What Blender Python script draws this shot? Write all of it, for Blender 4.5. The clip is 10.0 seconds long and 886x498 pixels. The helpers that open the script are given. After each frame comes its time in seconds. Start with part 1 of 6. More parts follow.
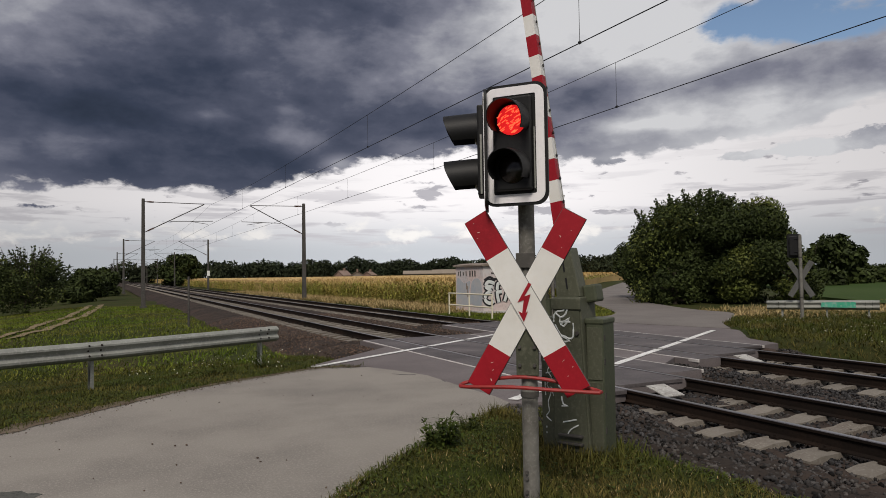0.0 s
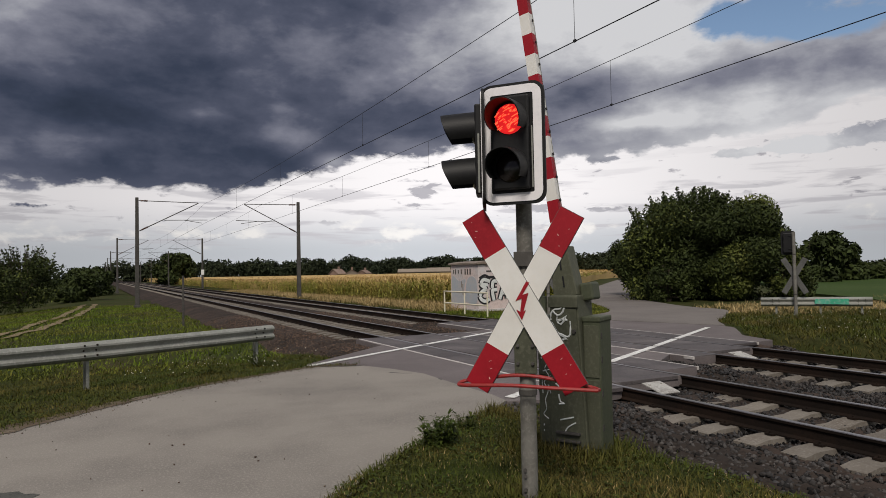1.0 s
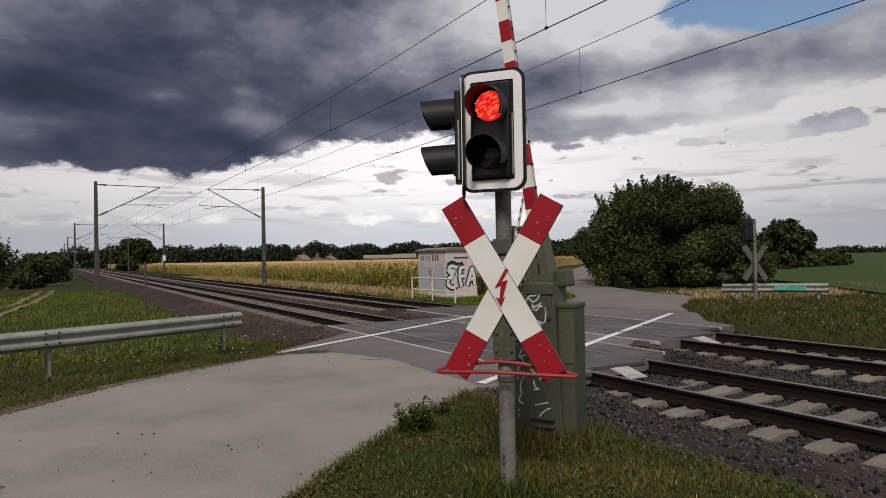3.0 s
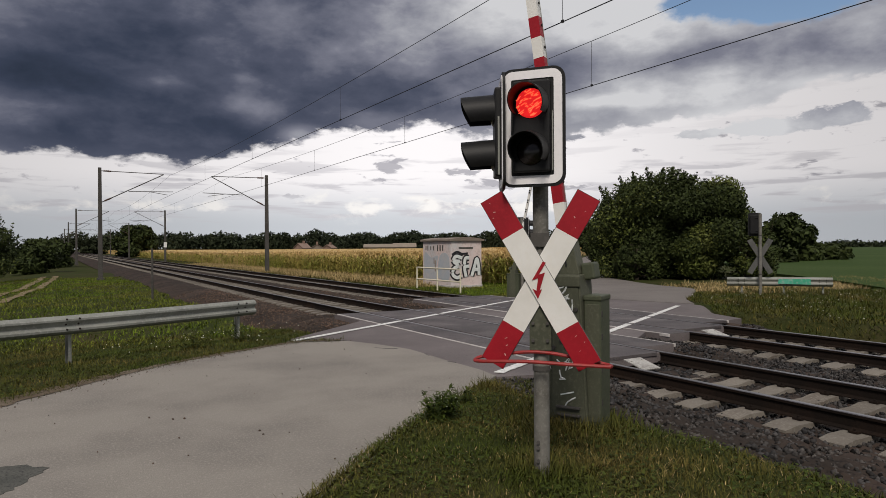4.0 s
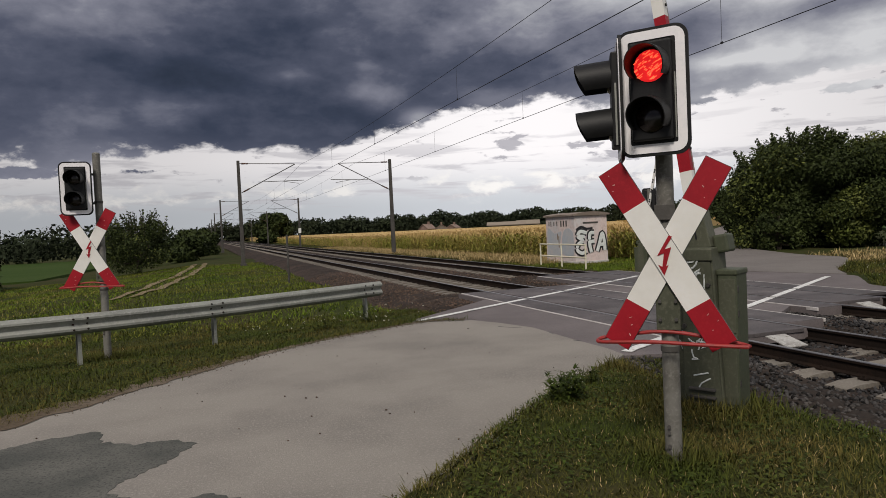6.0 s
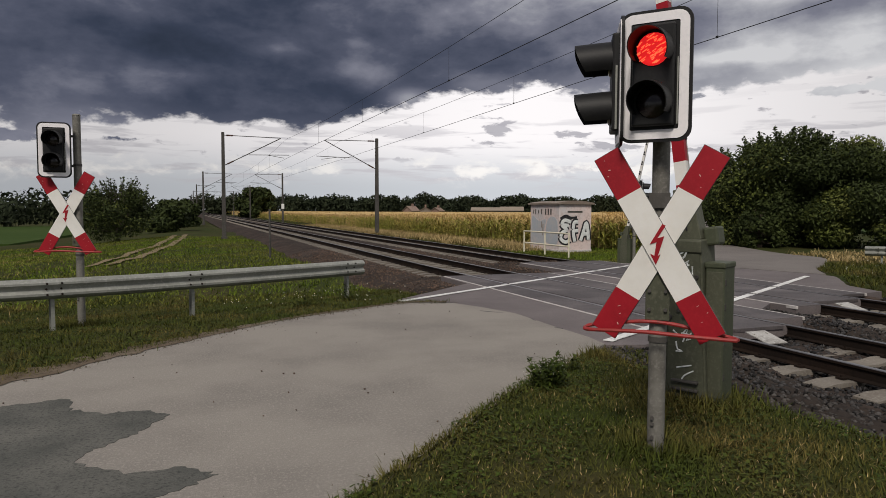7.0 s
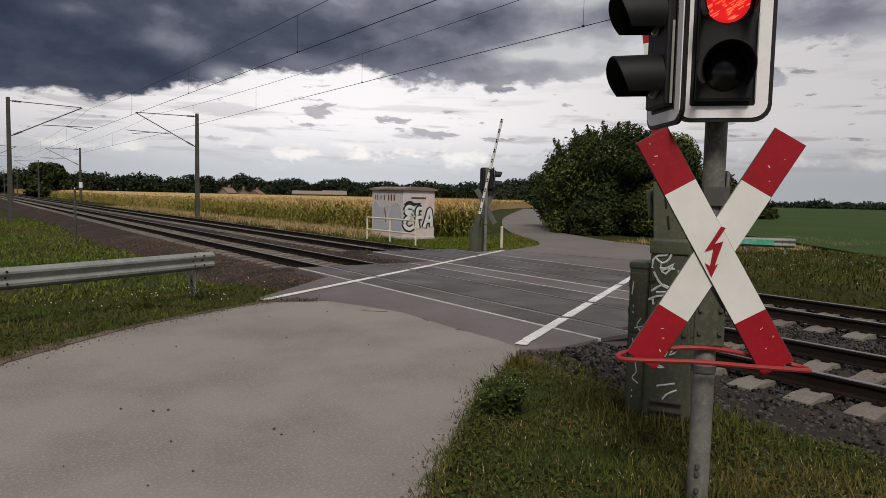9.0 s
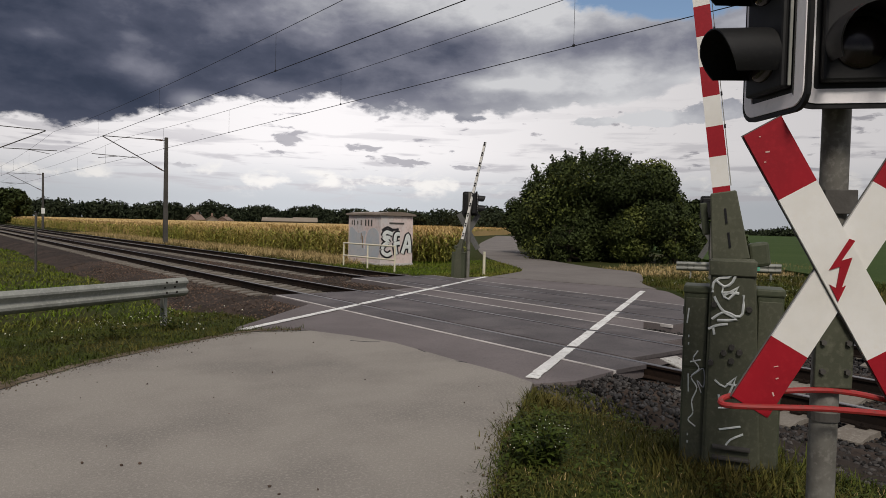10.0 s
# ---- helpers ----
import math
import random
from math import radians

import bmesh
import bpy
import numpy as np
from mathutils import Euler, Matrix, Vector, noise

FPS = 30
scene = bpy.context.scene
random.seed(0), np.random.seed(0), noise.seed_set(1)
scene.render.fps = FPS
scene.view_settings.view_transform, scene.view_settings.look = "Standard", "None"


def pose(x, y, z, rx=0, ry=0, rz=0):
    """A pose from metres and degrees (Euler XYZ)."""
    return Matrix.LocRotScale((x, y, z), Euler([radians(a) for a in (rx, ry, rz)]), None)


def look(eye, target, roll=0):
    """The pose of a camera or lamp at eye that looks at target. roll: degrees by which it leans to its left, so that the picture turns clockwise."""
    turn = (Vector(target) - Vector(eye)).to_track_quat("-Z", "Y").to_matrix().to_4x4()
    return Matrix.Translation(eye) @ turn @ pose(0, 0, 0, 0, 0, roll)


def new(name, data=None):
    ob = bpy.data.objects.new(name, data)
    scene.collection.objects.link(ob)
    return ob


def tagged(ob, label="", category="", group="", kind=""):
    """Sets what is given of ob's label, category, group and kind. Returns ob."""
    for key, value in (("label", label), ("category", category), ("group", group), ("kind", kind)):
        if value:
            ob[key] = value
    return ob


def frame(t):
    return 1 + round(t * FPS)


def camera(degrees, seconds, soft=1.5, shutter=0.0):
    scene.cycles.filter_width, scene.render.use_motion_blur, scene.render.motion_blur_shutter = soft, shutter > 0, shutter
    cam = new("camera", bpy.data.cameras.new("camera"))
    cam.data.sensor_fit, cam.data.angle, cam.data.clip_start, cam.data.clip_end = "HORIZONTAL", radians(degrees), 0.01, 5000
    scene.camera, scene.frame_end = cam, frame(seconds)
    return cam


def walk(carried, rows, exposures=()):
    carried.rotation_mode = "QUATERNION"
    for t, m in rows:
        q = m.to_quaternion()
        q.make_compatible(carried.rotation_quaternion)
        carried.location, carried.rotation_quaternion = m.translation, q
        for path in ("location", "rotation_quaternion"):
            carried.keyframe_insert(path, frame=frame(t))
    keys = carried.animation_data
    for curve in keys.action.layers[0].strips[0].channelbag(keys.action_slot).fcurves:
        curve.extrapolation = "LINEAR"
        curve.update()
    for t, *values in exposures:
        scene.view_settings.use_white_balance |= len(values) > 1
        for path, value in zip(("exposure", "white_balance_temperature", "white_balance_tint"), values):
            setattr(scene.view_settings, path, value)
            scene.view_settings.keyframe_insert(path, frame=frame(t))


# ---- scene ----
cam = camera(65.9, 10.0, soft=0.5)
PATH = [
    (0, (-1.391, 0.362, 1.716), (-0.503, 2.153, 1.787), -0.9),
    (0.5, (-1.412, 0.353, 1.718), (-0.515, 2.14, 1.789), -1.0),
    (1, (-1.416, 0.363, 1.722), (-0.514, 2.147, 1.787), -1.1),
    (1.5, (-1.428, 0.359, 1.719), (-0.552, 2.156, 1.785), -1.4),
    (2, (-1.431, 0.371, 1.718), (-0.551, 2.166, 1.777), -1.2),
    (2.5, (-1.447, 0.388, 1.722), (-0.542, 2.17, 1.776), -1.1),
    (3, (-1.491, 0.418, 1.729), (-0.501, 2.156, 1.752), -1.0),
    (3.2, (-1.553, 0.402, 1.731), (-0.583, 2.151, 1.74), -2.2),
    (4.3, (-1.825, 0.454, 1.755), (-0.851, 2.202, 1.739), 0.8),
    (4.5, (-1.813, 0.459, 1.753), (-0.982, 2.278, 1.743), 0.3),
    (5, (-1.783, 0.463, 1.766), (-1.192, 2.373, 1.778), -2.5),
    (5.5, (-1.738, 0.483, 1.76), (-1.165, 2.398, 1.677), -1.9),
    (6, (-1.695, 0.515, 1.761), (-1.034, 2.401, 1.698), -2.6),
    (6.2, (-1.688, 0.513, 1.757), (-1.001, 2.391, 1.707), -2.4),
    (7.3, (-1.707, 0.784, 1.723), (-0.957, 2.635, 1.604), 1.9),
    (7.5, (-1.778, 0.921, 1.723), (-0.91, 2.721, 1.646), 0.2),
    (8, (-1.967, 1.26, 1.732), (-1.043, 3.031, 1.62), -0.8),
    (8.5, (-1.992, 1.715, 1.758), (-1.044, 3.474, 1.659), -1.7),
    (9, (-2.01, 2.214, 1.76), (-0.844, 3.832, 1.608), 1.3),
    (9.5, (-1.892, 2.657, 1.739), (-0.643, 4.216, 1.638), -1.1),
    (10, (-1.872, 3.028, 1.659), (-0.636, 4.599, 1.589), 1.4),
]
walk(cam, [(t, look(eye, target, roll)) for t, eye, target, roll in PATH], exposures=[(0, -0.16), (5, -0.16), (8, -0.18), (9, -0.20), (9.5, -0.14), (10, -0.18)])

# ---------------------------------------------------------------- sky and sun
world = bpy.data.worlds.new("sky")
scene.world = world
world.use_nodes = True
wt = world.node_tree
wt.nodes.clear()


def wn(kind, **props):
    n = wt.nodes.new(kind)
    for k, v in props.items():
        n.inputs[k].default_value = v
    return n


def wmath(op, a, b=0.0, c=0.0):
    n = wt.nodes.new("ShaderNodeMath")
    n.operation = op
    for i, v in enumerate((a, b, c)):
        if isinstance(v, (int, float)):
            n.inputs[i].default_value = v
        else:
            wt.links.new(v, n.inputs[i])
    return n.outputs[0]


def wramp(fac, stops):
    n = wt.nodes.new("ShaderNodeValToRGB")
    el = n.color_ramp.elements
    while len(el) < len(stops):
        el.new(0.5)
    for e, (p, c) in zip(el, stops):
        e.position, e.color = p, (*c, 1)
    wt.links.new(fac, n.inputs[0])
    return n.outputs[0]


def wmix(fac, a, b):
    n = wt.nodes.new("ShaderNodeMix")
    n.data_type = "RGBA"
    wt.links.new(fac, n.inputs[0])
    wt.links.new(a, n.inputs[6])
    wt.links.new(b, n.inputs[7])
    return n.outputs[2]


def wnoise(vec, scale, detail, rough, lac=2.0, dist=0.0):
    n = wn("ShaderNodeTexNoise", Scale=scale, Detail=detail, Roughness=rough, Lacunarity=lac, Distortion=dist)
    wt.links.new(vec, n.inputs["Vector"])
    return n.outputs[0]


tc = wt.nodes.new("ShaderNodeTexCoord")
sep = wt.nodes.new("ShaderNodeSeparateXYZ")
wt.links.new(tc.outputs["Generated"], sep.inputs[0])
dx, dy, dz = sep.outputs
DEG = 180 / math.pi
az = wmath("MULTIPLY", wmath("ARCTAN2", dx, dy), DEG)          # degrees east of the track's direction
el = wmath("MULTIPLY", wmath("ARCSINE", dz), DEG)              # degrees over the horizon


def wrange(v, lo, hi, a=0.0, b=1.0):
    n = wt.nodes.new("ShaderNodeMapRange")
    n.interpolation_type = "SMOOTHSTEP"
    n.inputs[1].default_value, n.inputs[2].default_value, n.inputs[3].default_value, n.inputs[4].default_value = lo, hi, a, b
    wt.links.new(v, n.inputs[0])
    return n.outputs[0]


def wsum(*terms):
    """Sum of (socket, factor) pairs and numbers."""
    out = None
    for t in terms:
        v = wmath("MULTIPLY", t[0], t[1]) if isinstance(t, tuple) else t
        out = v if out is None else wmath("ADD", v, out) if not isinstance(v, float) else wmath("ADD", out, v)
    return out


def cloud_noise(wide, high, detail, rough, dist, seed):
    """Noise over bearing and height, features about wide x high degrees."""
    n = wt.nodes.new("ShaderNodeCombineXYZ")
    wt.links.new(wmath("MULTIPLY", az, 1 / wide), n.inputs[0])
    wt.links.new(wmath("MULTIPLY", el, 1 / high), n.inputs[1])
    n.inputs[2].default_value = seed
    return wmath("SUBTRACT", wnoise(n.outputs[0], 1.0, detail, rough, dist=dist), 0.5)


def mound(a0, e0, sa, se):
    """A soft swelling round one bearing and height."""
    p = wmath("MULTIPLY", wmath("SUBTRACT", az, a0), 1 / sa)
    q = wmath("MULTIPLY", wmath("SUBTRACT", el, e0), 1 / se)
    return wmath("EXPONENT", wmath("MULTIPLY", wmath("ADD", wmath("MULTIPLY", p, p), wmath("MULTIPLY", q, q)), -1.0))


def mounds(*rows):
    return wsum(*[(mound(*r[:4]), r[4]) for r in rows])


broad = cloud_noise(14.0, 6.0, 6, 0.5, 0.15, 3.1)
middle = cloud_noise(5.5, 3.0, 9, 0.55, 0.12, 7.7)
fine = cloud_noise(1.7, 0.9, 8, 0.6, 0.15, 1.3)
streak = cloud_noise(7.0, 0.75, 7, 0.55, 0.3, 5.2)
fleck = cloud_noise(2.2, 0.75, 8, 0.55, 0.3, 9.4)
heaps = cloud_noise(3.4, 1.9, 9, 0.6, 0.3, 2.6)

# storm deck: its ragged lower edge climbs towards the east
edge_ramp = wramp(wmath("MULTIPLY", wmath("ADD", az, 30.0), 1 / 110), [(p, (h / 16, h / 16, h / 16)) for p, h in (
    (0.0, 5.0), (0.13, 5.8), (0.21, 6.5), (0.30, 6.6), (0.37, 6.6), (0.41, 7.6), (0.477, 9.4), (0.545, 9.5), (0.645, 8.7), (0.73, 9.9), (0.82, 11.0), (1.0, 12.0))])
ragged = wrange(az, -14.0, -2.0, 2.5, 1.0)
e1 = wsum((el, 1.0), (edge_ramp, -16.0), (broad, 3.0), (wmath("MULTIPLY", middle, ragged), 4.2), (fine, 2.3))
grey_low = wsum((mounds((55.0, 8.7, 4.6, 0.6, 1.0), (50.0, 8.6, 1.5, 0.4, 0.6), (59.5, 9.4, 3.0, 0.9, 0.9), (40.5, 8.8, 3.0, 0.6, 0.8), (-12.5, 5.2, 4.0, 0.5, 1.0), (-16.0, 6.3, 3.0, 0.5, 0.9),
                        (-4.6, 5.3, 1.8, 0.35, 0.9)), 1.0), (middle, 1.6), (fine, 1.5))
deck = wmath("MAXIMUM", wrange(e1, -0.30, 0.50), wrange(grey_low, 0.42, 0.62))
tone = wsum((broad, 0.85), (middle, 0.62), (fine, 0.16), (wrange(az, 14.0, 44.0), 0.47), (wrange(el, 13.0, 18.5), 0.22), (wrange(az, 4.0, -12.0), 0.16), (wmath("SUBTRACT", 1.0, wrange(e1, 0.0, 1.5)), 0.12), 0.275,
            (mounds((39.0, 20.0, 7.0, 2.6, 0.34), (31.5, 19.5, 4.0, 2.0, 0.10), (47.0, 14.6, 12.0, 1.2, -0.24), (34.5, 15.5, 5.0, 2.4, -0.16), (14.6, 11.0, 3.0, 1.2, 0.42), (17.8, 9.2, 2.0, 0.9, 0.46), (24.0, 10.5, 4.0, 0.9, 0.16), (55.5, 8.9, 7.0, 1.2, 0.22), (8.0, 12.8, 1.8, 0.6, 0.24),
                    (13.7, 13.4, 1.0, 0.4, 0.16), (-0.5, 10.3, 3.0, 0.5, 0.12), (-7.0, 9.0, 2.0, 0.8, 0.16), (43.0, 11.6, 4.0, 0.5, 0.30), (58.5, 11.9, 4.0, 0.9, 0.26), (1.0, 11.8, 7.0, 1.2, -0.10)), 1.0))
dark = wramp(tone, [(0.02, (0.028, 0.038, 0.062)), (0.22, (0.046, 0.058, 0.094)), (0.42, (0.092, 0.103, 0.150)), (0.64, (0.222, 0.228, 0.285)), (0.84, (0.45, 0.455, 0.495)), (1.0, (0.70, 0.70, 0.72))])

# bright gap under the deck: grey streaks, small grey clouds and rows of white cumulus
haze, white, shade, grey, heap_white = [wn("ShaderNodeRGB") for _ in range(5)]
haze.outputs[0].default_value = (0.60, 0.625, 0.665, 1)
white.outputs[0].default_value = (0.985, 0.950, 0.960, 1)
shade.outputs[0].default_value = (0.60, 0.58, 0.615, 1)
grey.outputs[0].default_value = (0.34, 0.33, 0.375, 1)
heap_white.outputs[0].default_value = (0.96, 0.93, 0.905, 1)
low = wmix(wrange(el, 1.5, 6.2), haze.outputs[0], white.outputs[0])
low = wmix(wmath("MULTIPLY", wmath("MULTIPLY", wrange(streak, 0.01, 0.14), wrange(el, 1.0, 3.0)), wrange(el, 5.0, 9.0, 0.8, 0.15)), low, shade.outputs[0])
heaped = wsum((heaps, 1.0), (mound(28.0, 3.5, 3.4, 0.8), 0.22), (mound(7.0, 3.3, 4.0, 0.4), 0.14), (mound(41.0, 3.4, 4.0, 0.6), 0.12), (wmath("ABSOLUTE", wmath("SUBTRACT", el, 3.1)), -0.075))
low = wmix(wmath("MULTIPLY", wrange(heaped, -0.02, 0.16), wrange(el, 1.6, 3.0)), low, heap_white.outputs[0])
flecks = wsum((fleck, 1.0), (mounds((25.3, 6.6, 1.3, 0.4, 0.2), (31.3, 6.2, 1.4, 0.4, 0.2), (34.8, 5.2, 1.8, 0.3, 0.2), (40.7, 4.7, 2.2, 0.35, 0.18), (35.6, 6.9, 1.1, 0.3, 0.16), (17.3, 4.2, 1.6, 0.25, 0.14)), 1.0))
low = wmix(wmath("MULTIPLY", wrange(flecks, 0.11, 0.20), wrange(el, 3.2, 5.0, 0.0, 0.75)), low, grey.outputs[0])
# the gap is brightest to the north-east, where the light comes through, and greyer to both sides
off = wmath("MULTIPLY", wmath("SUBTRACT", az, 28.0), 1 / 24)
gs = wt.nodes.new("ShaderNodeVectorMath")
gs.operation = "SCALE"
wt.links.new(low, gs.inputs[0])
wt.links.new(wsum((wmath("EXPONENT", wmath("MULTIPLY", wmath("MULTIPLY", off, off), -1.0)), 0.46), 0.68), gs.inputs[3])
low = gs.outputs[0]
# blue opening in the east, filled by the clear sky
sky = wt.nodes.new("ShaderNodeTexSky")
sky.sky_type, sky.sun_disc = "NISHITA", False
sky.sun_elevation, sky.sun_rotation = radians(45), radians(220)
skyc = wt.nodes.new("ShaderNodeVectorMath")
skyc.operation = "SCALE"
skyc.inputs[3].default_value = 0.11
wt.links.new(sky.outputs[0], skyc.inputs[0])
clear = wsum((mounds((51.0, 18.6, 5.0, 1.9, 1.0), (57.0, 16.9, 4.5, 1.2, 0.9), (62.0, 18.5, 7.0, 2.0, 0.9)), 1.0), (middle, 1.7), (fine, 0.8))
upper = wmix(wrange(clear, 0.42, 0.92), dark, skyc.outputs[0])
allsky = wmix(deck, low, upper)
bg = wn("ShaderNodeBackground", Strength=1.0)
wt.links.new(allsky, bg.inputs[0])
wo = wt.nodes.new("ShaderNodeOutputWorld")
wt.links.new(bg.outputs[0], wo.inputs[0])

sun = new("sun", bpy.data.lights.new("sun", "SUN"))
sun.data.energy, sun.data.angle, sun.data.color = 2.7, radians(14), (1.0, 0.92, 0.82)
sun.matrix_world = look((-10, -12, 16), (0, 0, 0))

# ---------------------------------------------------------------- materials


def mat(name, base, rough=0.8, metal=0.0, var=(), vscale=(3.0, 40.0), bump=0.0, bscale=60.0, island=0.0, obj=0.0, spec=0.3, coord="Object", trans=0.0):
    """A principled material. var: two more colours, mixed in by a broad and a fine noise."""
    m = bpy.data.materials.new(name)
    m.use_nodes = True
    nt = m.node_tree
    p = nt.nodes["Principled BSDF"]
    p.inputs["Roughness"].default_value, p.inputs["Metallic"].default_value = rough, metal
    p.inputs["Specular IOR Level"].default_value = spec
    c = nt.nodes.new("ShaderNodeRGB")
    c.outputs[0].default_value = (*base, 1)
    out = c.outputs[0]
    geo = nt.nodes.new("ShaderNodeNewGeometry")
    tcn = nt.nodes.new("ShaderNodeTexCoord")
    vec = tcn.outputs["Object"] if coord == "Object" else geo.outputs["Position"]

    def mix(fac, a, colour, mode="MIX"):
        n = nt.nodes.new("ShaderNodeMix")
        n.data_type, n.blend_type = "RGBA", mode
        nt.links.new(fac, n.inputs[0])
        nt.links.new(a, n.inputs[6])
        if isinstance(colour, tuple):
            n.inputs[7].default_value = (*colour, 1)
        else:
            nt.links.new(colour, n.inputs[7])
        return n.outputs[2]

    def noise_fac(scale, lo, hi, detail=6):
        n = nt.nodes.new("ShaderNodeTexNoise")
        n.inputs["Scale"].default_value, n.inputs["Detail"].default_value, n.inputs["Roughness"].default_value = scale, detail, 0.6
        nt.links.new(vec, n.inputs["Vector"])
        r = nt.nodes.new("ShaderNodeMapRange")
        r.inputs[1].default_value, r.inputs[2].default_value = lo, hi
        nt.links.new(n.outputs[0], r.inputs[0])
        return r.outputs[0]

    for colour, sc, lim in zip(var, vscale, ((0.42, 0.68), (0.5, 0.75))):
        out = mix(noise_fac(sc, *lim), out, colour)
    for amount, source in ((island, geo.outputs["Random Per Island"]), (obj, None)):
        if amount:
            if source is None:
                source = nt.nodes.new("ShaderNodeObjectInfo").outputs["Random"]
            r = nt.nodes.new("ShaderNodeMapRange")
            r.inputs[3].default_value, r.inputs[4].default_value = 1 - amount, 1 + amount
            nt.links.new(source, r.inputs[0])
            s = nt.nodes.new("ShaderNodeVectorMath")
            s.operation = "SCALE"
            nt.links.new(out, s.inputs[0])
            nt.links.new(r.outputs[0], s.inputs[3])
            out = s.outputs[0]
    nt.links.new(out, p.inputs["Base Color"])
    if bump:
        b = nt.nodes.new("ShaderNodeBump")
        b.inputs["Strength"].default_value, b.inputs["Distance"].default_value = bump, 0.01
        n = nt.nodes.new("ShaderNodeTexNoise")
        n.inputs["Scale"].default_value, n.inputs["Detail"].default_value = bscale, 5
        nt.links.new(vec, n.inputs["Vector"])
        nt.links.new(n.outputs[0], b.inputs["Height"])
        nt.links.new(b.outputs[0], p.inputs["Normal"])
    return m


def glow(name, colour, strength):
    m = mat(name, colour, 0.4)
    p = m.node_tree.nodes["Principled BSDF"]
    p.inputs["Emission Color"].default_value = (*colour, 1)
    p.inputs["Emission Strength"].default_value = strength
    return m


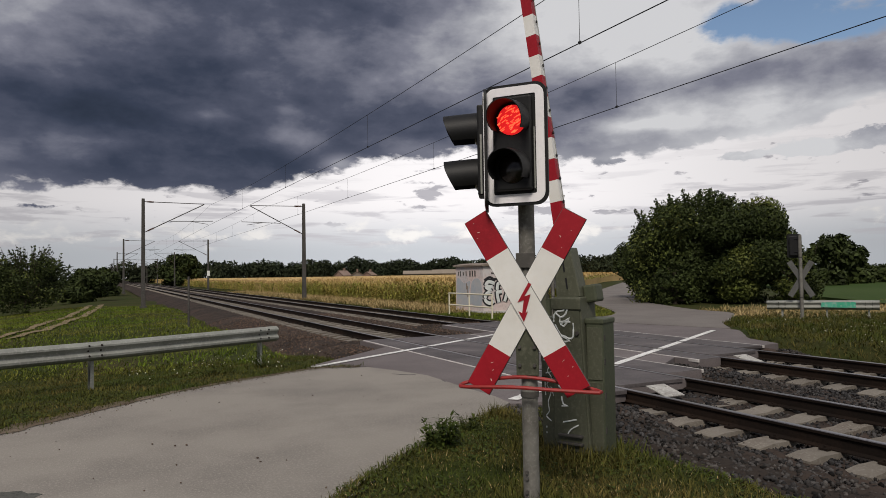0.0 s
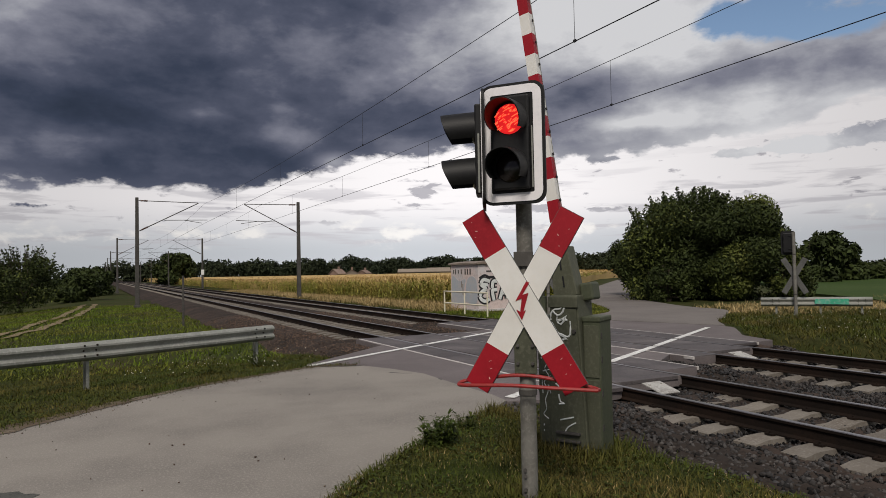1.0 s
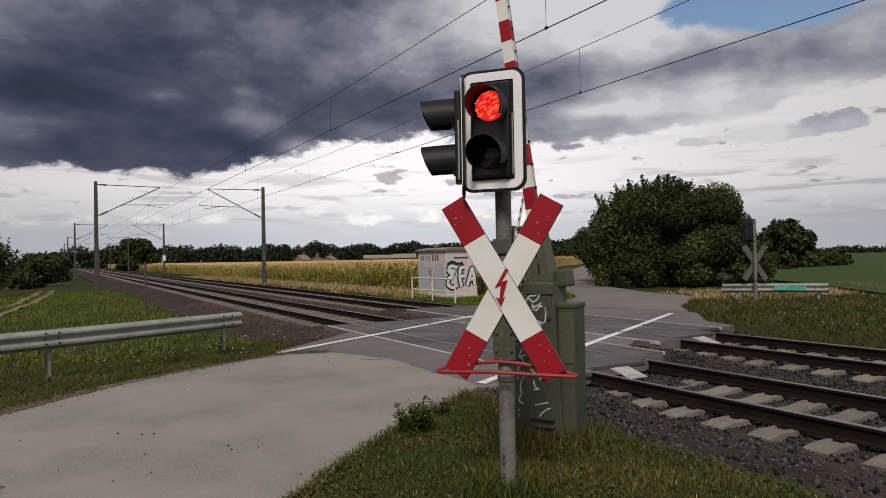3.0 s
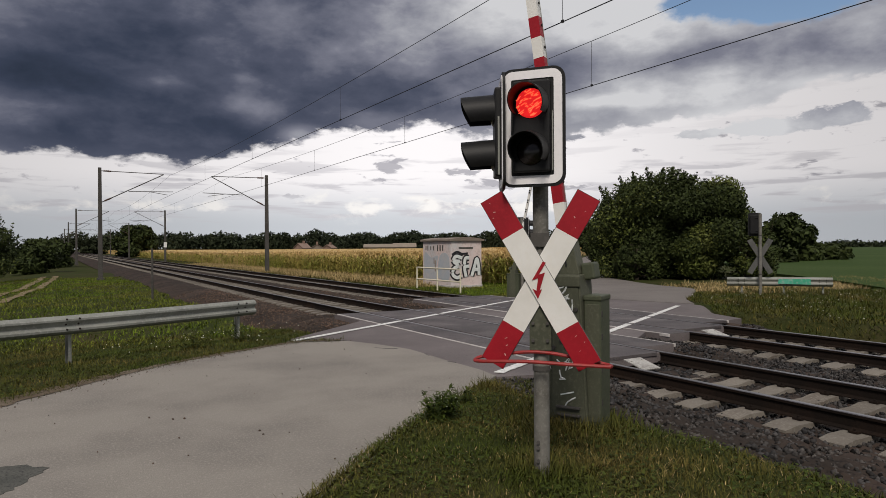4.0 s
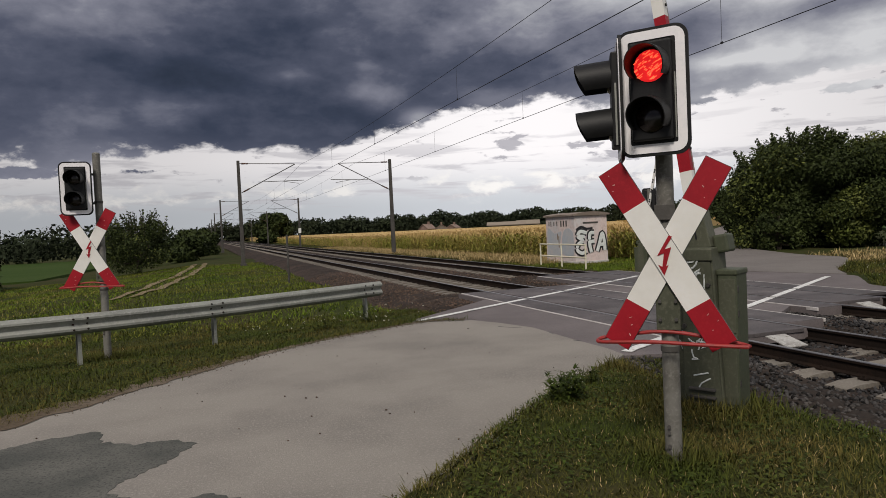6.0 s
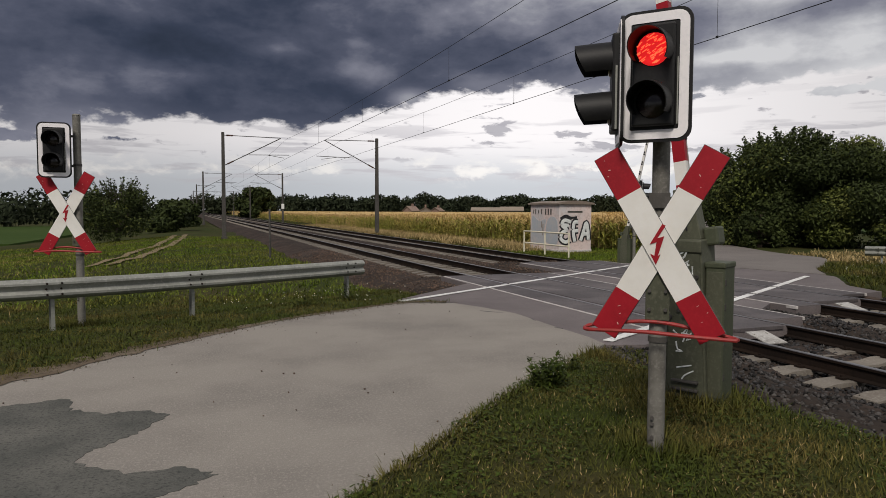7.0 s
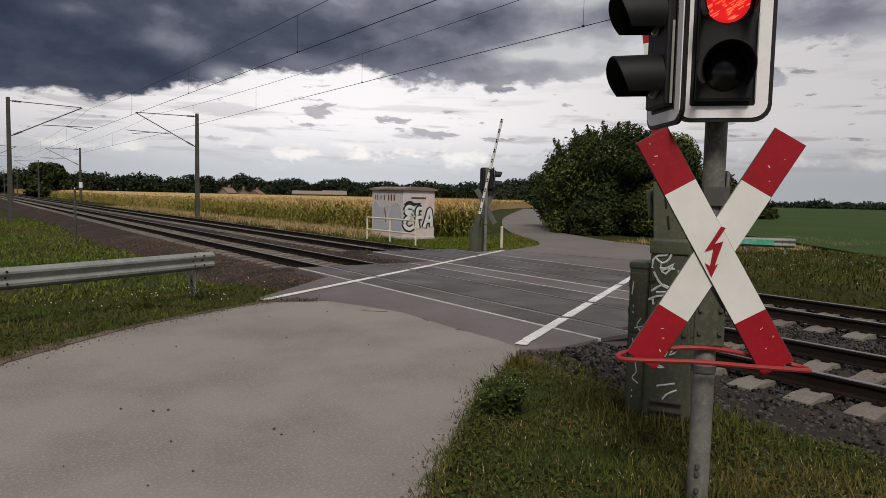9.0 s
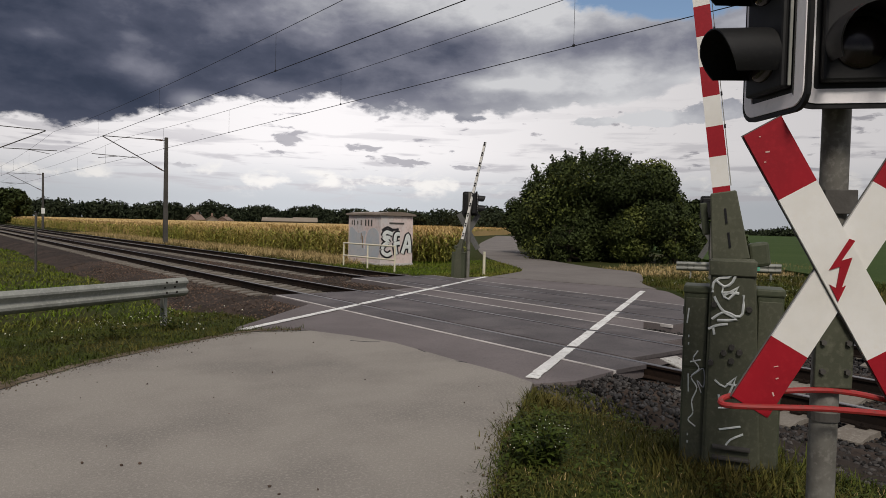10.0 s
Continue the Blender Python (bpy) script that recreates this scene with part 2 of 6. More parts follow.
M = {
    "road": mat("worn_asphalt", (0.272, 0.250, 0.222), 0.9, spec=0.15, var=((0.190, 0.174, 0.158), (0.36, 0.33, 0.295)), vscale=(0.55, 42), bump=0.6, bscale=80, coord="P"),
    "lane": mat("lane_asphalt", (0.180, 0.162, 0.150), 0.9, var=((0.135, 0.120, 0.112), (0.235, 0.212, 0.195)), vscale=(0.4, 30), bump=0.5, bscale=60, coord="P"),
    "patch": mat("patched_asphalt", (0.090, 0.092, 0.084), 0.95, spec=0.1, var=((0.155, 0.151, 0.136), (0.040, 0.040, 0.040)), vscale=(1.1, 38), bump=1.0, bscale=45, coord="P"),
    "deck": mat("dark_asphalt", (0.142, 0.123, 0.122), 0.75, spec=0.2, var=((0.195, 0.170, 0.168), (0.092, 0.080, 0.080)), vscale=(0.5, 50), bump=0.3, bscale=110, coord="P"),
    "rubber": mat("rubber_panel", (0.084, 0.074, 0.075), 0.65, spec=0.25, var=((0.150, 0.132, 0.132), (0.042, 0.038, 0.038)), vscale=(0.9, 30), bump=0.3, bscale=60, obj=0.10, coord="P"),
    "kerb": mat("concrete_edge", (0.60, 0.57, 0.55), 0.9, var=((0.30, 0.28, 0.26), (0.55, 0.52, 0.5)), vscale=(1.5, 25), bump=0.4, coord="P"),
    "line": mat("road_paint", (0.80, 0.80, 0.78), 0.7, var=((0.60, 0.59, 0.57), (0.42, 0.40, 0.38)), vscale=(1.2, 14), bump=0.2, coord="P"),
    "soil": mat("grassy_soil", (0.034, 0.044, 0.010), 1.0, var=((0.055, 0.046, 0.020), (0.018, 0.027, 0.006)), vscale=(0.35, 9), bump=0.9, bscale=25, coord="P", spec=0.1),
    "verge": mat("verge_dirt", (0.115, 0.088, 0.062), 1.0, var=((0.19, 0.155, 0.12), (0.06, 0.048, 0.032)), vscale=(1.2, 18), bump=0.9, bscale=40, coord="P", spec=0.1),
    "field": mat("green_field", (0.038, 0.066, 0.014), 1.0, var=((0.05, 0.078, 0.02), (0.028, 0.05, 0.011)), vscale=(0.05, 3), bump=0.8, bscale=9, coord="P", spec=0.1),
    "ballast": mat("ballast_gravel", (0.034, 0.026, 0.021), 0.95, var=((0.070, 0.049, 0.039), (0.007, 0.006, 0.006)), vscale=(0.6, 13), bump=1.0, bscale=16, coord="P", spec=0.2),
    "stonedark": mat("dark_ballast_stone", (0.040, 0.039, 0.040), 0.85, var=((0.062, 0.056, 0.052), (0.014, 0.014, 0.014)), vscale=(0.8, 30), bump=0.5, bscale=70, island=0.85, coord="P", spec=0.08),
    "stone": mat("ballast_stone", (0.082, 0.060, 0.048), 0.9, var=((0.14, 0.092, 0.068), (0.026, 0.022, 0.02)), vscale=(0.8, 30), bump=0.5, bscale=70, island=0.45, coord="P", spec=0.2),
    "sleeper": mat("sleeper_concrete", (0.20, 0.178, 0.150), 0.9, var=((0.13, 0.11, 0.09), (0.26, 0.24, 0.21)), vscale=(1.6, 35), bump=0.4, obj=0.12, coord="P"),
    "railside": mat("rusty_rail", (0.016, 0.012, 0.010), 0.85, var=((0.030, 0.019, 0.014), (0.010, 0.008, 0.007)), vscale=(1.2, 30), bump=0.3, coord="P", spec=0.08),
    "railtop": mat("polished_railhead", (0.27, 0.25, 0.245), 0.32, 0.9, var=((0.19, 0.175, 0.165), (0.34, 0.32, 0.31)), vscale=(0.8, 20), coord="P"),
    "galv": mat("galvanised_steel", (0.30, 0.305, 0.275), 0.6, 0.25, var=((0.205, 0.21, 0.19), (0.38, 0.38, 0.35)), vscale=(1.5, 22), bump=0.1, coord="P"),
    "pole": mat("dull_zinc_pole", (0.195, 0.188, 0.168), 0.7, 0.2, var=((0.115, 0.108, 0.094), (0.27, 0.26, 0.235)), vscale=(4, 35), bump=0.15, coord="P"),
    "mast": mat("weathered_mast", (0.085, 0.080, 0.074), 0.85, 0.1, spec=0.15, var=((0.055, 0.052, 0.048), (0.12, 0.114, 0.105)), vscale=(0.7, 14), bump=0.2, coord="P"),
    "white": mat("white_enamel", (0.80, 0.79, 0.76), 0.45, var=((0.70, 0.68, 0.63), (0.77, 0.75, 0.70)), vscale=(2.5, 30), coord="Object"),
    "border": mat("white_retroreflective", (0.90, 0.875, 0.89), 0.5, var=((0.83, 0.81, 0.83), (0.80, 0.79, 0.81)), vscale=(4, 30), coord="Object"),
    "red": mat("red_enamel", (0.33, 0.008, 0.018), 0.5, var=((0.27, 0.008, 0.016), (0.37, 0.014, 0.024)), vscale=(3, 40), coord="Object"),
    "redtube": mat("red_painted_tube", (0.35, 0.030, 0.030), 0.5, var=((0.27, 0.025, 0.022), (0.17, 0.045, 0.038)), vscale=(5, 45), coord="Object"),
    "chip": mat("chipped_paint", (0.62, 0.42, 0.38), 0.7),
    "black": mat("black_plastic", (0.008, 0.008, 0.009), 0.55, var=((0.011, 0.011, 0.011), (0.015, 0.015, 0.015)), vscale=(5, 50)),
    "glassdark": mat("unlit_lens", (0.018, 0.012, 0.012), 0.18, spec=0.5),
    "redlamp": glow("lit_red_lens", (0.85, 0.018, 0.02), 0.85),
    "redcore": glow("lit_red_lens_core", (1.0, 0.15, 0.06), 1.15),
    "green": mat("olive_cabinet_paint", (0.085, 0.089, 0.060), 0.6, var=((0.062, 0.066, 0.044), (0.12, 0.12, 0.086)), vscale=(2.2, 35), bump=0.1, coord="P"),
    "greendark": mat("olive_box_paint", (0.066, 0.075, 0.046), 0.6, var=((0.05, 0.058, 0.035), (0.09, 0.095, 0.062)), vscale=(2.2, 35), bump=0.1, coord="P"),
    "spray": mat("white_spray_paint", (0.72, 0.74, 0.72), 0.7, var=((0.60, 0.63, 0.62), (0.45, 0.5, 0.5)), vscale=(6, 30)),
    "spraydark": mat("black_spray_paint", (0.02, 0.02, 0.022), 0.6),
    "spraycoolwall": mat("blue_spray_and_cool_wall_light", (0.43, 0.46, 0.50), 0.8, var=((0.50, 0.48, 0.47), (0.36, 0.40, 0.45)), vscale=(1.5, 8), coord="P"),
    "spraygreen": mat("green_spray_paint", (0.05, 0.36, 0.22), 0.6, var=((0.10, 0.42, 0.30), (0.4, 0.45, 0.42)), vscale=(3, 9), coord="P"),
    "hut": mat("faded_render_wall", (0.68, 0.56, 0.53), 0.9, var=((0.54, 0.54, 0.55), (0.48, 0.38, 0.35)), vscale=(0.55, 9), bump=0.3, coord="P"),
    "hutroof": mat("weathered_roof_felt", (0.20, 0.16, 0.13), 0.9, var=((0.32, 0.27, 0.23), (0.17, 0.14, 0.12)), vscale=(0.8, 12), bump=0.4, coord="P"),
    "ivory": mat("cream_railing_paint", (0.74, 0.70, 0.55), 0.5, var=((0.66, 0.60, 0.45), (0.5, 0.44, 0.33)), vscale=(2, 30), coord="P"),
    "wire": mat("weathered_wire", (0.022, 0.022, 0.024), 0.7, 0.2),
    "insulator": mat("brown_porcelain", (0.10, 0.055, 0.04), 0.3),
    "bark": mat("grey_bark", (0.075, 0.06, 0.045), 0.95, var=((0.05, 0.04, 0.03), (0.11, 0.09, 0.07)), vscale=(2, 18), bump=0.8, bscale=20, coord="P"),
    "leaf": mat("dark_leaves", (0.030, 0.042, 0.011), 0.75, var=((0.048, 0.062, 0.015), (0.016, 0.025, 0.008)), vscale=(0.45, 4), island=0.45, coord="P", spec=0.2),
    "leaflight": mat("sunlit_leaf_tone", (0.085, 0.105, 0.022), 0.7, var=((0.11, 0.12, 0.03), (0.05, 0.07, 0.016)), vscale=(0.6, 5), island=0.4, coord="P", spec=0.2),
    "farleaf": mat("distant_foliage", (0.028, 0.036, 0.020), 0.9, var=((0.040, 0.048, 0.024), (0.018, 0.024, 0.014)), vscale=(0.03, 0.25), island=0.35, coord="P", spec=0.1),
    "grass": mat("verge_grass", (0.052, 0.066, 0.010), 0.85, var=((0.125, 0.094, 0.028), (0.026, 0.040, 0.006)), vscale=(0.75, 6), island=0.45, coord="P", spec=0.15),
    "grassfresh": mat("fresh_grass", (0.100, 0.146, 0.011), 0.8, var=((0.160, 0.145, 0.030), (0.058, 0.098, 0.008)), vscale=(0.22, 4), island=0.4, coord="P", spec=0.15),
    "straw": mat("dry_grass", (0.40, 0.295, 0.140), 0.9, var=((0.26, 0.20, 0.080), (0.50, 0.39, 0.22)), vscale=(0.25, 4), island=0.35, coord="P", spec=0.1),
    "corn": mat("maize_leaves", (0.27, 0.265, 0.055), 0.75, var=((0.40, 0.31, 0.085), (0.15, 0.18, 0.034)), vscale=(0.22, 3), island=0.4, coord="P", spec=0.15),
    "tassel": mat("maize_tassels", (0.47, 0.325, 0.145), 0.9, var=((0.36, 0.26, 0.105), (0.50, 0.36, 0.175)), vscale=(0.08, 2), island=0.35, coord="P", spec=0.1),
    "flower": mat("white_blossom", (0.62, 0.62, 0.52), 0.8, island=0.25),
    "brick": mat("far_brick_wall", (0.24, 0.16, 0.125), 0.9, var=((0.28, 0.19, 0.155), (0.19, 0.125, 0.10)), vscale=(0.2, 2), coord="P"),
    "plaster": mat("far_pale_wall", (0.27, 0.225, 0.175), 0.9, var=((0.22, 0.18, 0.145), (0.32, 0.27, 0.22)), vscale=(0.2, 2), coord="P"),
    "tile": mat("far_roof_tiles", (0.22, 0.155, 0.12), 0.9, var=((0.26, 0.19, 0.155), (0.18, 0.125, 0.10)), vscale=(0.15, 2), coord="P"),
    "dark": mat("dark_opening", (0.015, 0.015, 0.017), 0.4),
    "signwhite": mat("small_sign_plate", (0.75, 0.75, 0.72), 0.5),
    "steelpale": mat("scuffed_pale_steel", (0.42, 0.41, 0.385), 0.6, 0.1, var=((0.22, 0.20, 0.18), (0.60, 0.59, 0.56)), vscale=(6, 30), bump=0.6, bscale=12, coord="P"),
    "clover": mat("clover_leaves", (0.042, 0.062, 0.009), 0.8, var=((0.066, 0.072, 0.014), (0.022, 0.038, 0.006)), vscale=(1.0, 8), island=0.45, coord="P", spec=0.15),
    "backgrey": mat("dull_grey_back", (0.115, 0.115, 0.11), 0.7, 0.1, var=((0.08, 0.08, 0.078), (0.15, 0.15, 0.145)), vscale=(3, 25)),
    "sand": mat("sandy_path", (0.20, 0.155, 0.095), 1.0, var=((0.17, 0.13, 0.08), (0.33, 0.26, 0.18)), vscale=(0.6, 8), bump=0.8, bscale=20, coord="P", spec=0.1),
    "woodpost": mat("weathered_wooden_post", (0.22, 0.16, 0.11), 0.9, var=((0.30, 0.20, 0.12), (0.14, 0.1, 0.07)), vscale=(3, 30), coord="P"),
}

# ---------------------------------------------------------------- mesh helpers


def finish(name, bm, material, parent=None, smooth=False):
    me = bpy.data.meshes.new(name)
    bm.normal_update()
    bm.to_mesh(me)
    bm.free()
    me.materials.append(material)
    if smooth:
        me.shade_smooth()
        me.set_sharp_from_angle(angle=radians(40))
    ob = new(name, me)
    if parent is not None:
        ob.parent = parent
    return ob


def part(name, bm, material, parent, label="", smooth=False):
    ob = finish(name, bm, material, parent, smooth)
    return tagged(ob, label) if label else ob


def thing(name, label, category, m=None, group="", kind=""):
    ob = new(name)
    ob.empty_display_size = 0.2
    ob.matrix_world = m if m is not None else Matrix()
    return tagged(ob, label, category, group, kind)


def arrays(name, v, faces, material, parent=None, label="", category="", kind="", smooth=False):
    """One mesh from arrays of corners and of faces (rows of three or four)."""
    me = bpy.data.meshes.new(name)
    v = np.asarray(v, dtype=np.float32)
    blocks = [np.asarray(f, dtype=np.int32) for f in (faces if isinstance(faces, list) else [faces])]
    loops = np.concatenate([f.ravel() for f in blocks])
    counts = np.concatenate([np.full(len(f), f.shape[1], np.int32) for f in blocks])
    starts = np.concatenate(([0], np.cumsum(counts)[:-1])).astype(np.int32)
    me.vertices.add(len(v))
    me.vertices.foreach_set("co", v.ravel())
    me.loops.add(len(loops))
    me.loops.foreach_set("vertex_index", loops)
    me.polygons.add(len(counts))
    me.polygons.foreach_set("loop_start", starts)
    me.polygons.foreach_set("loop_total", counts)
    me.update(calc_edges=True)
    me.validate()
    me.materials.append(material)
    if smooth:
        me.shade_smooth()
    ob = new(name, me)
    if parent is not None:
        ob.parent = parent
    return tagged(ob, label, category, "", kind)


def box(bm, c, s, m=None, bevel=0.0):
    r = bmesh.ops.create_cube(bm, size=1.0, matrix=(m or Matrix()) @ Matrix.Translation(c) @ Matrix.Diagonal((*s, 1)))
    if bevel:
        es = {e for v in r["verts"] for e in v.link_edges}
        bmesh.ops.bevel(bm, geom=list(es), offset=bevel, segments=2, profile=0.5, affect="EDGES")
    return bm


def rod(bm, a, b, r0, r1=None, seg=10):
    a, b = Vector(a), Vector(b)
    d = b - a
    q = d.to_track_quat("Z", "Y").to_matrix().to_4x4()
    bmesh.ops.create_cone(bm, cap_ends=True, segments=seg, radius1=r0, radius2=r0 if r1 is None else r1, depth=d.length,
                          matrix=Matrix.Translation((a + b) / 2) @ q)
    return bm


def tube(bm, pts, r, seg=8, closed=False):
    """A round tube along a line of points."""
    pts = [Vector(p) for p in pts]
    n = len(pts)
    rings = []
    for i, p in enumerate(pts):
        if closed:
            d = pts[(i + 1) % n] - pts[i - 1]
        else:
            d = pts[min(i + 1, n - 1)] - pts[max(i - 1, 0)]
        q = d.to_track_quat("Z", "Y")
        rr = r[i] if isinstance(r, (list, tuple)) else r
        rings.append([bm.verts.new(p + q @ Vector((rr * math.cos(a), rr * math.sin(a), 0))) for a in [2 * math.pi * k / seg for k in range(seg)]])
    for i in range(n if closed else n - 1):
        a, b = rings[i], rings[(i + 1) % n]
        for k in range(seg):
            bm.faces.new((a[k], a[(k + 1) % seg], b[(k + 1) % seg], b[k]))
    if not closed:
        bm.faces.new(list(reversed(rings[0])))
        bm.faces.new(rings[-1])
    return bm


def prism(bm, outline, lo, hi, m=None):
    """A flat outline (x, z) drawn out along y from lo to hi."""
    m = m or Matrix()
    a = [bm.verts.new(m @ Vector((x, lo, z))) for x, z in outline]
    b = [bm.verts.new(m @ Vector((x, hi, z))) for x, z in outline]
    n = len(outline)
    bm.faces.new(a)
    bm.faces.new(list(reversed(b)))
    for i in range(n):
        bm.faces.new((a[i], b[i], b[(i + 1) % n], a[(i + 1) % n]))
    return bm


def slab(bm, outline, lo, hi):
    """A flat outline (x, y) drawn up from lo to hi."""
    a = [bm.verts.new((x, y, lo)) for x, y in outline]
    b = [bm.verts.new((x, y, hi)) for x, y in outline]
    n = len(outline)
    bm.faces.new(list(reversed(a)))
    bm.faces.new(b)
    for i in range(n):
        bm.faces.new((a[i], a[(i + 1) % n], b[(i + 1) % n], b[i]))
    bmesh.ops.recalc_face_normals(bm, faces=bm.faces[:])
    return bm


def round_rect(w, h, r, k=5):
    pts = []
    for cx, cz, a0 in ((w / 2 - r, h / 2 - r, 0), (-w / 2 + r, h / 2 - r, 90), (-w / 2 + r, -h / 2 + r, 180), (w / 2 - r, -h / 2 + r, 270)):
        for i in range(k + 1):
            a = radians(a0 + 90 * i / k)
            pts.append((cx + r * math.cos(a), cz + r * math.sin(a)))
    return pts


def smooth_line(pts, n=6):
    """A Catmull-Rom line through points of any dimension."""
    p = [np.array(q, float) for q in pts]
    p = [2 * p[0] - p[1]] + p + [2 * p[-1] - p[-2]]
    out = []
    for i in range(1, len(p) - 2):
        for k in range(n):
            t = k / n
            out.append(0.5 * (2 * p[i] + (p[i + 1] - p[i - 1]) * t + (2 * p[i - 1] - 5 * p[i] + 4 * p[i + 1] - p[i + 2]) * t * t
                              + (3 * p[i] - p[i - 1] - 3 * p[i + 1] + p[i + 2]) * t ** 3))
    out.append(p[-2])
    return [tuple(q) for q in out]


def inside(x, y, poly):
    """Which of the points (arrays) lie inside an outline."""
    res = np.zeros(np.shape(x), bool)
    n = len(poly)
    for i in range(n):
        (x0, y0), (x1, y1) = poly[i], poly[(i + 1) % n]
        if y0 == y1:
            continue
        res ^= ((y0 > y) != (y1 > y)) & (x < (x1 - x0) * (y - y0) / (y1 - y0) + x0)
    return res


def wob(x, y, s=1.0):
    """Smooth unevenness, about -1 to 1."""
    return (np.sin(x * 1.3 * s + 0.7) * np.cos(y * 1.1 * s - 0.4) + 0.5 * np.sin(x * 3.1 * s - y * 2.3 * s + 1.9) + 0.3 * np.cos(x * 5.3 * s + y * 6.1 * s)) / 1.8


# ---------------------------------------------------------------- the lie of the land
R1, R2, R3, R4 = 5.40, 6.905, 9.40, 10.905        # rail centres; the rail tops are at height 0
EDGE_R = smooth_line([(-30, -21), (-18, -10.5), (-12, -5.3), (-8, -1.75), (-5, 0.87), (-3.2, 2.45), (-0.62, 4.62), (0.42, 5.58), (1.22, 6.30), (1.78, 6.86), (2.55, 7.42), (3.4, 8.12)], 5)
EDGE_L = smooth_line([(-34, -16), (-20, -4.6), (-14, 0.3), (-10, 3.4), (-7, 5.7), (-5.2, 7.08), (-4.1, 7.95), (-3.1, 8.85), (-1.8, 10.15), (-0.3, 11.45), (1.25, 12.35), (2.2, 12.75), (2.95, 12.5)], 5)
NEAR_ROAD = EDGE_R + [(3.47, 8.6), (3.46, 9.5), (3.5, 10.9), (3.25, 11.8)] + EDGE_L[::-1]
DECK = [(3.4, 8.1), (3.9, 7.95), (4.55, 8.04), (5.35, 8.1), (5.4, 8.42), (6.9, 8.45), (6.95, 8.95), (7.8, 8.97), (7.85, 9.9), (8.7, 10.5), (8.75, 9.95), (9.35, 9.95), (9.4, 10.32), (10.9, 10.34), (10.95, 10.92), (12.5, 11.1), (12.9, 12.2), (14.3, 13.5), (14.9, 14.5),
        (13.6, 19.6), (13.1, 20.0), (11.75, 19.6), (11.75, 20.9), (8.7, 20.9), (8.7, 17.7), (7.7, 17.4), (4.6, 17.4), (4.6, 15.6), (2.2, 13.35), (2.0, 13.0), (2.3, 12.7), (2.95, 12.5),
        (3.25, 11.8), (3.5, 10.9), (3.46, 9.5), (3.47, 8.6)]
FAR_L = smooth_line([(13.3, 19.75), (15.0, 20.6), (16.6, 21.6), (18.2, 23.6), (22, 29.5), (30, 39.5), (44, 55), (80, 92)], 5)
FAR_R = smooth_line([(14.8, 14.4), (16.2, 15.9), (18.2, 17.3), (20.6, 19.4), (21.2, 21.6), (22.6, 24.6), (26, 30.5), (33, 38.5), (47, 53), (83, 90)], 5)
FAR_ROAD = FAR_R + FAR_L[::-1]


def land(x, y):
    """The height of the ground."""
    x, y = np.asarray(x, float), np.asarray(y, float)
    z = 0.03 * wob(x, y, 0.9) - 0.02
    near = np.exp(-(((x - 1.2) / 2.6) ** 2 + ((y - 4.0) / 3.2) ** 2))
    z = z + 0.17 * near
    left = 1 / (1 + np.exp(-np.clip(y - 15.2 - 0.45 * x, -30, 30))) * (x < 4)
    z = z - 0.42 * left + 0.10 * wob(x, y, 0.25) * left
    far = np.clip((np.hypot(x - 4, y - 10) - 28) / 60, 0, 1)
    z = z - 0.25 * far - 0.5 * far * np.clip((-x - 4) / 20, 0, 1)
    z = z - 0.75 * np.clip((-x - 5 + 0.05 * (y - 15)) / 9, 0, 1) * np.clip((y - 13) / 10, 0, 1)
    right = ((x > 12.4) & (y < 15)).astype(float)
    z = z + 0.06 * right
    hut = ((x > 12.4) & (y > 20)).astype(float)
    z = z - 0.20 * hut * np.clip((y - 20) / 4, 0, 1) * np.clip((15.5 + 0.65 * (y - 20) - x) / 2, 0, 1)
    t = np.clip((x - 2.9) / 0.9, 0, 1) * np.clip((12.9 - x) / 0.8, 0, 1)
    z = z * (1 - t) - 0.62 * t
    for poly in (NEAR_ROAD, DECK, FAR_ROAD):
        z = np.where(inside(x, y, poly), np.minimum(z, -0.07), z)
    return z

# ---------------------------------------------------------------- ground, road, deck, ballast


def steps(spans):
    out = []
    for a, b, d in spans:
        out += list(np.arange(a, b, d))
    return np.array(out + [spans[-1][1]])


gx = steps([(-900, -100, 80), (-100, -30, 7), (-30, -8, 1.4), (-8, 22, 0.3), (22, 60, 2), (60, 160, 10), (160, 1400, 100)])
gy = steps([(-300, -40, 40), (-40, -4, 4), (-4, 30, 0.3), (30, 80, 1.6), (80, 200, 10), (200, 2400, 110)])
X, Y = np.meshgrid(gx, gy, indexing="ij")
Z = land(X, Y)
idx = np.arange(X.size).reshape(X.shape)
quads = np.stack([idx[:-1, :-1], idx[1:, :-1], idx[1:, 1:], idx[:-1, 1:]], -1).reshape(-1, 4)
arrays("ground", np.stack([X, Y, Z], -1).reshape(-1, 3), quads, M["soil"], None, "grassy soil with dry and green patches", "ground", "structure", True)


def sheet(name, outline, z, thick, material, label, category):
    bm = bmesh.new()
    slab(bm, outline, z - thick, z)
    return tagged(finish(name, bm, material), label, category, "", "structure")


sheet("road", NEAR_ROAD, 0.0, 0.05, M["road"], "worn pale grey asphalt road up to the crossing", "road")
sheet("road", FAR_ROAD, 0.0, 0.05, M["lane"], "narrow grey asphalt lane bending behind a hedge", "road")


def even(line, step):
    """The line again with points at even steps."""
    p = np.array(line, float)
    l = np.concatenate(([0], np.cumsum(np.linalg.norm(np.diff(p, axis=0), axis=1))))
    k = np.arange(0, l[-1], step)
    return np.stack([np.interp(k, l, p[:, 0]), np.interp(k, l, p[:, 1])], -1)


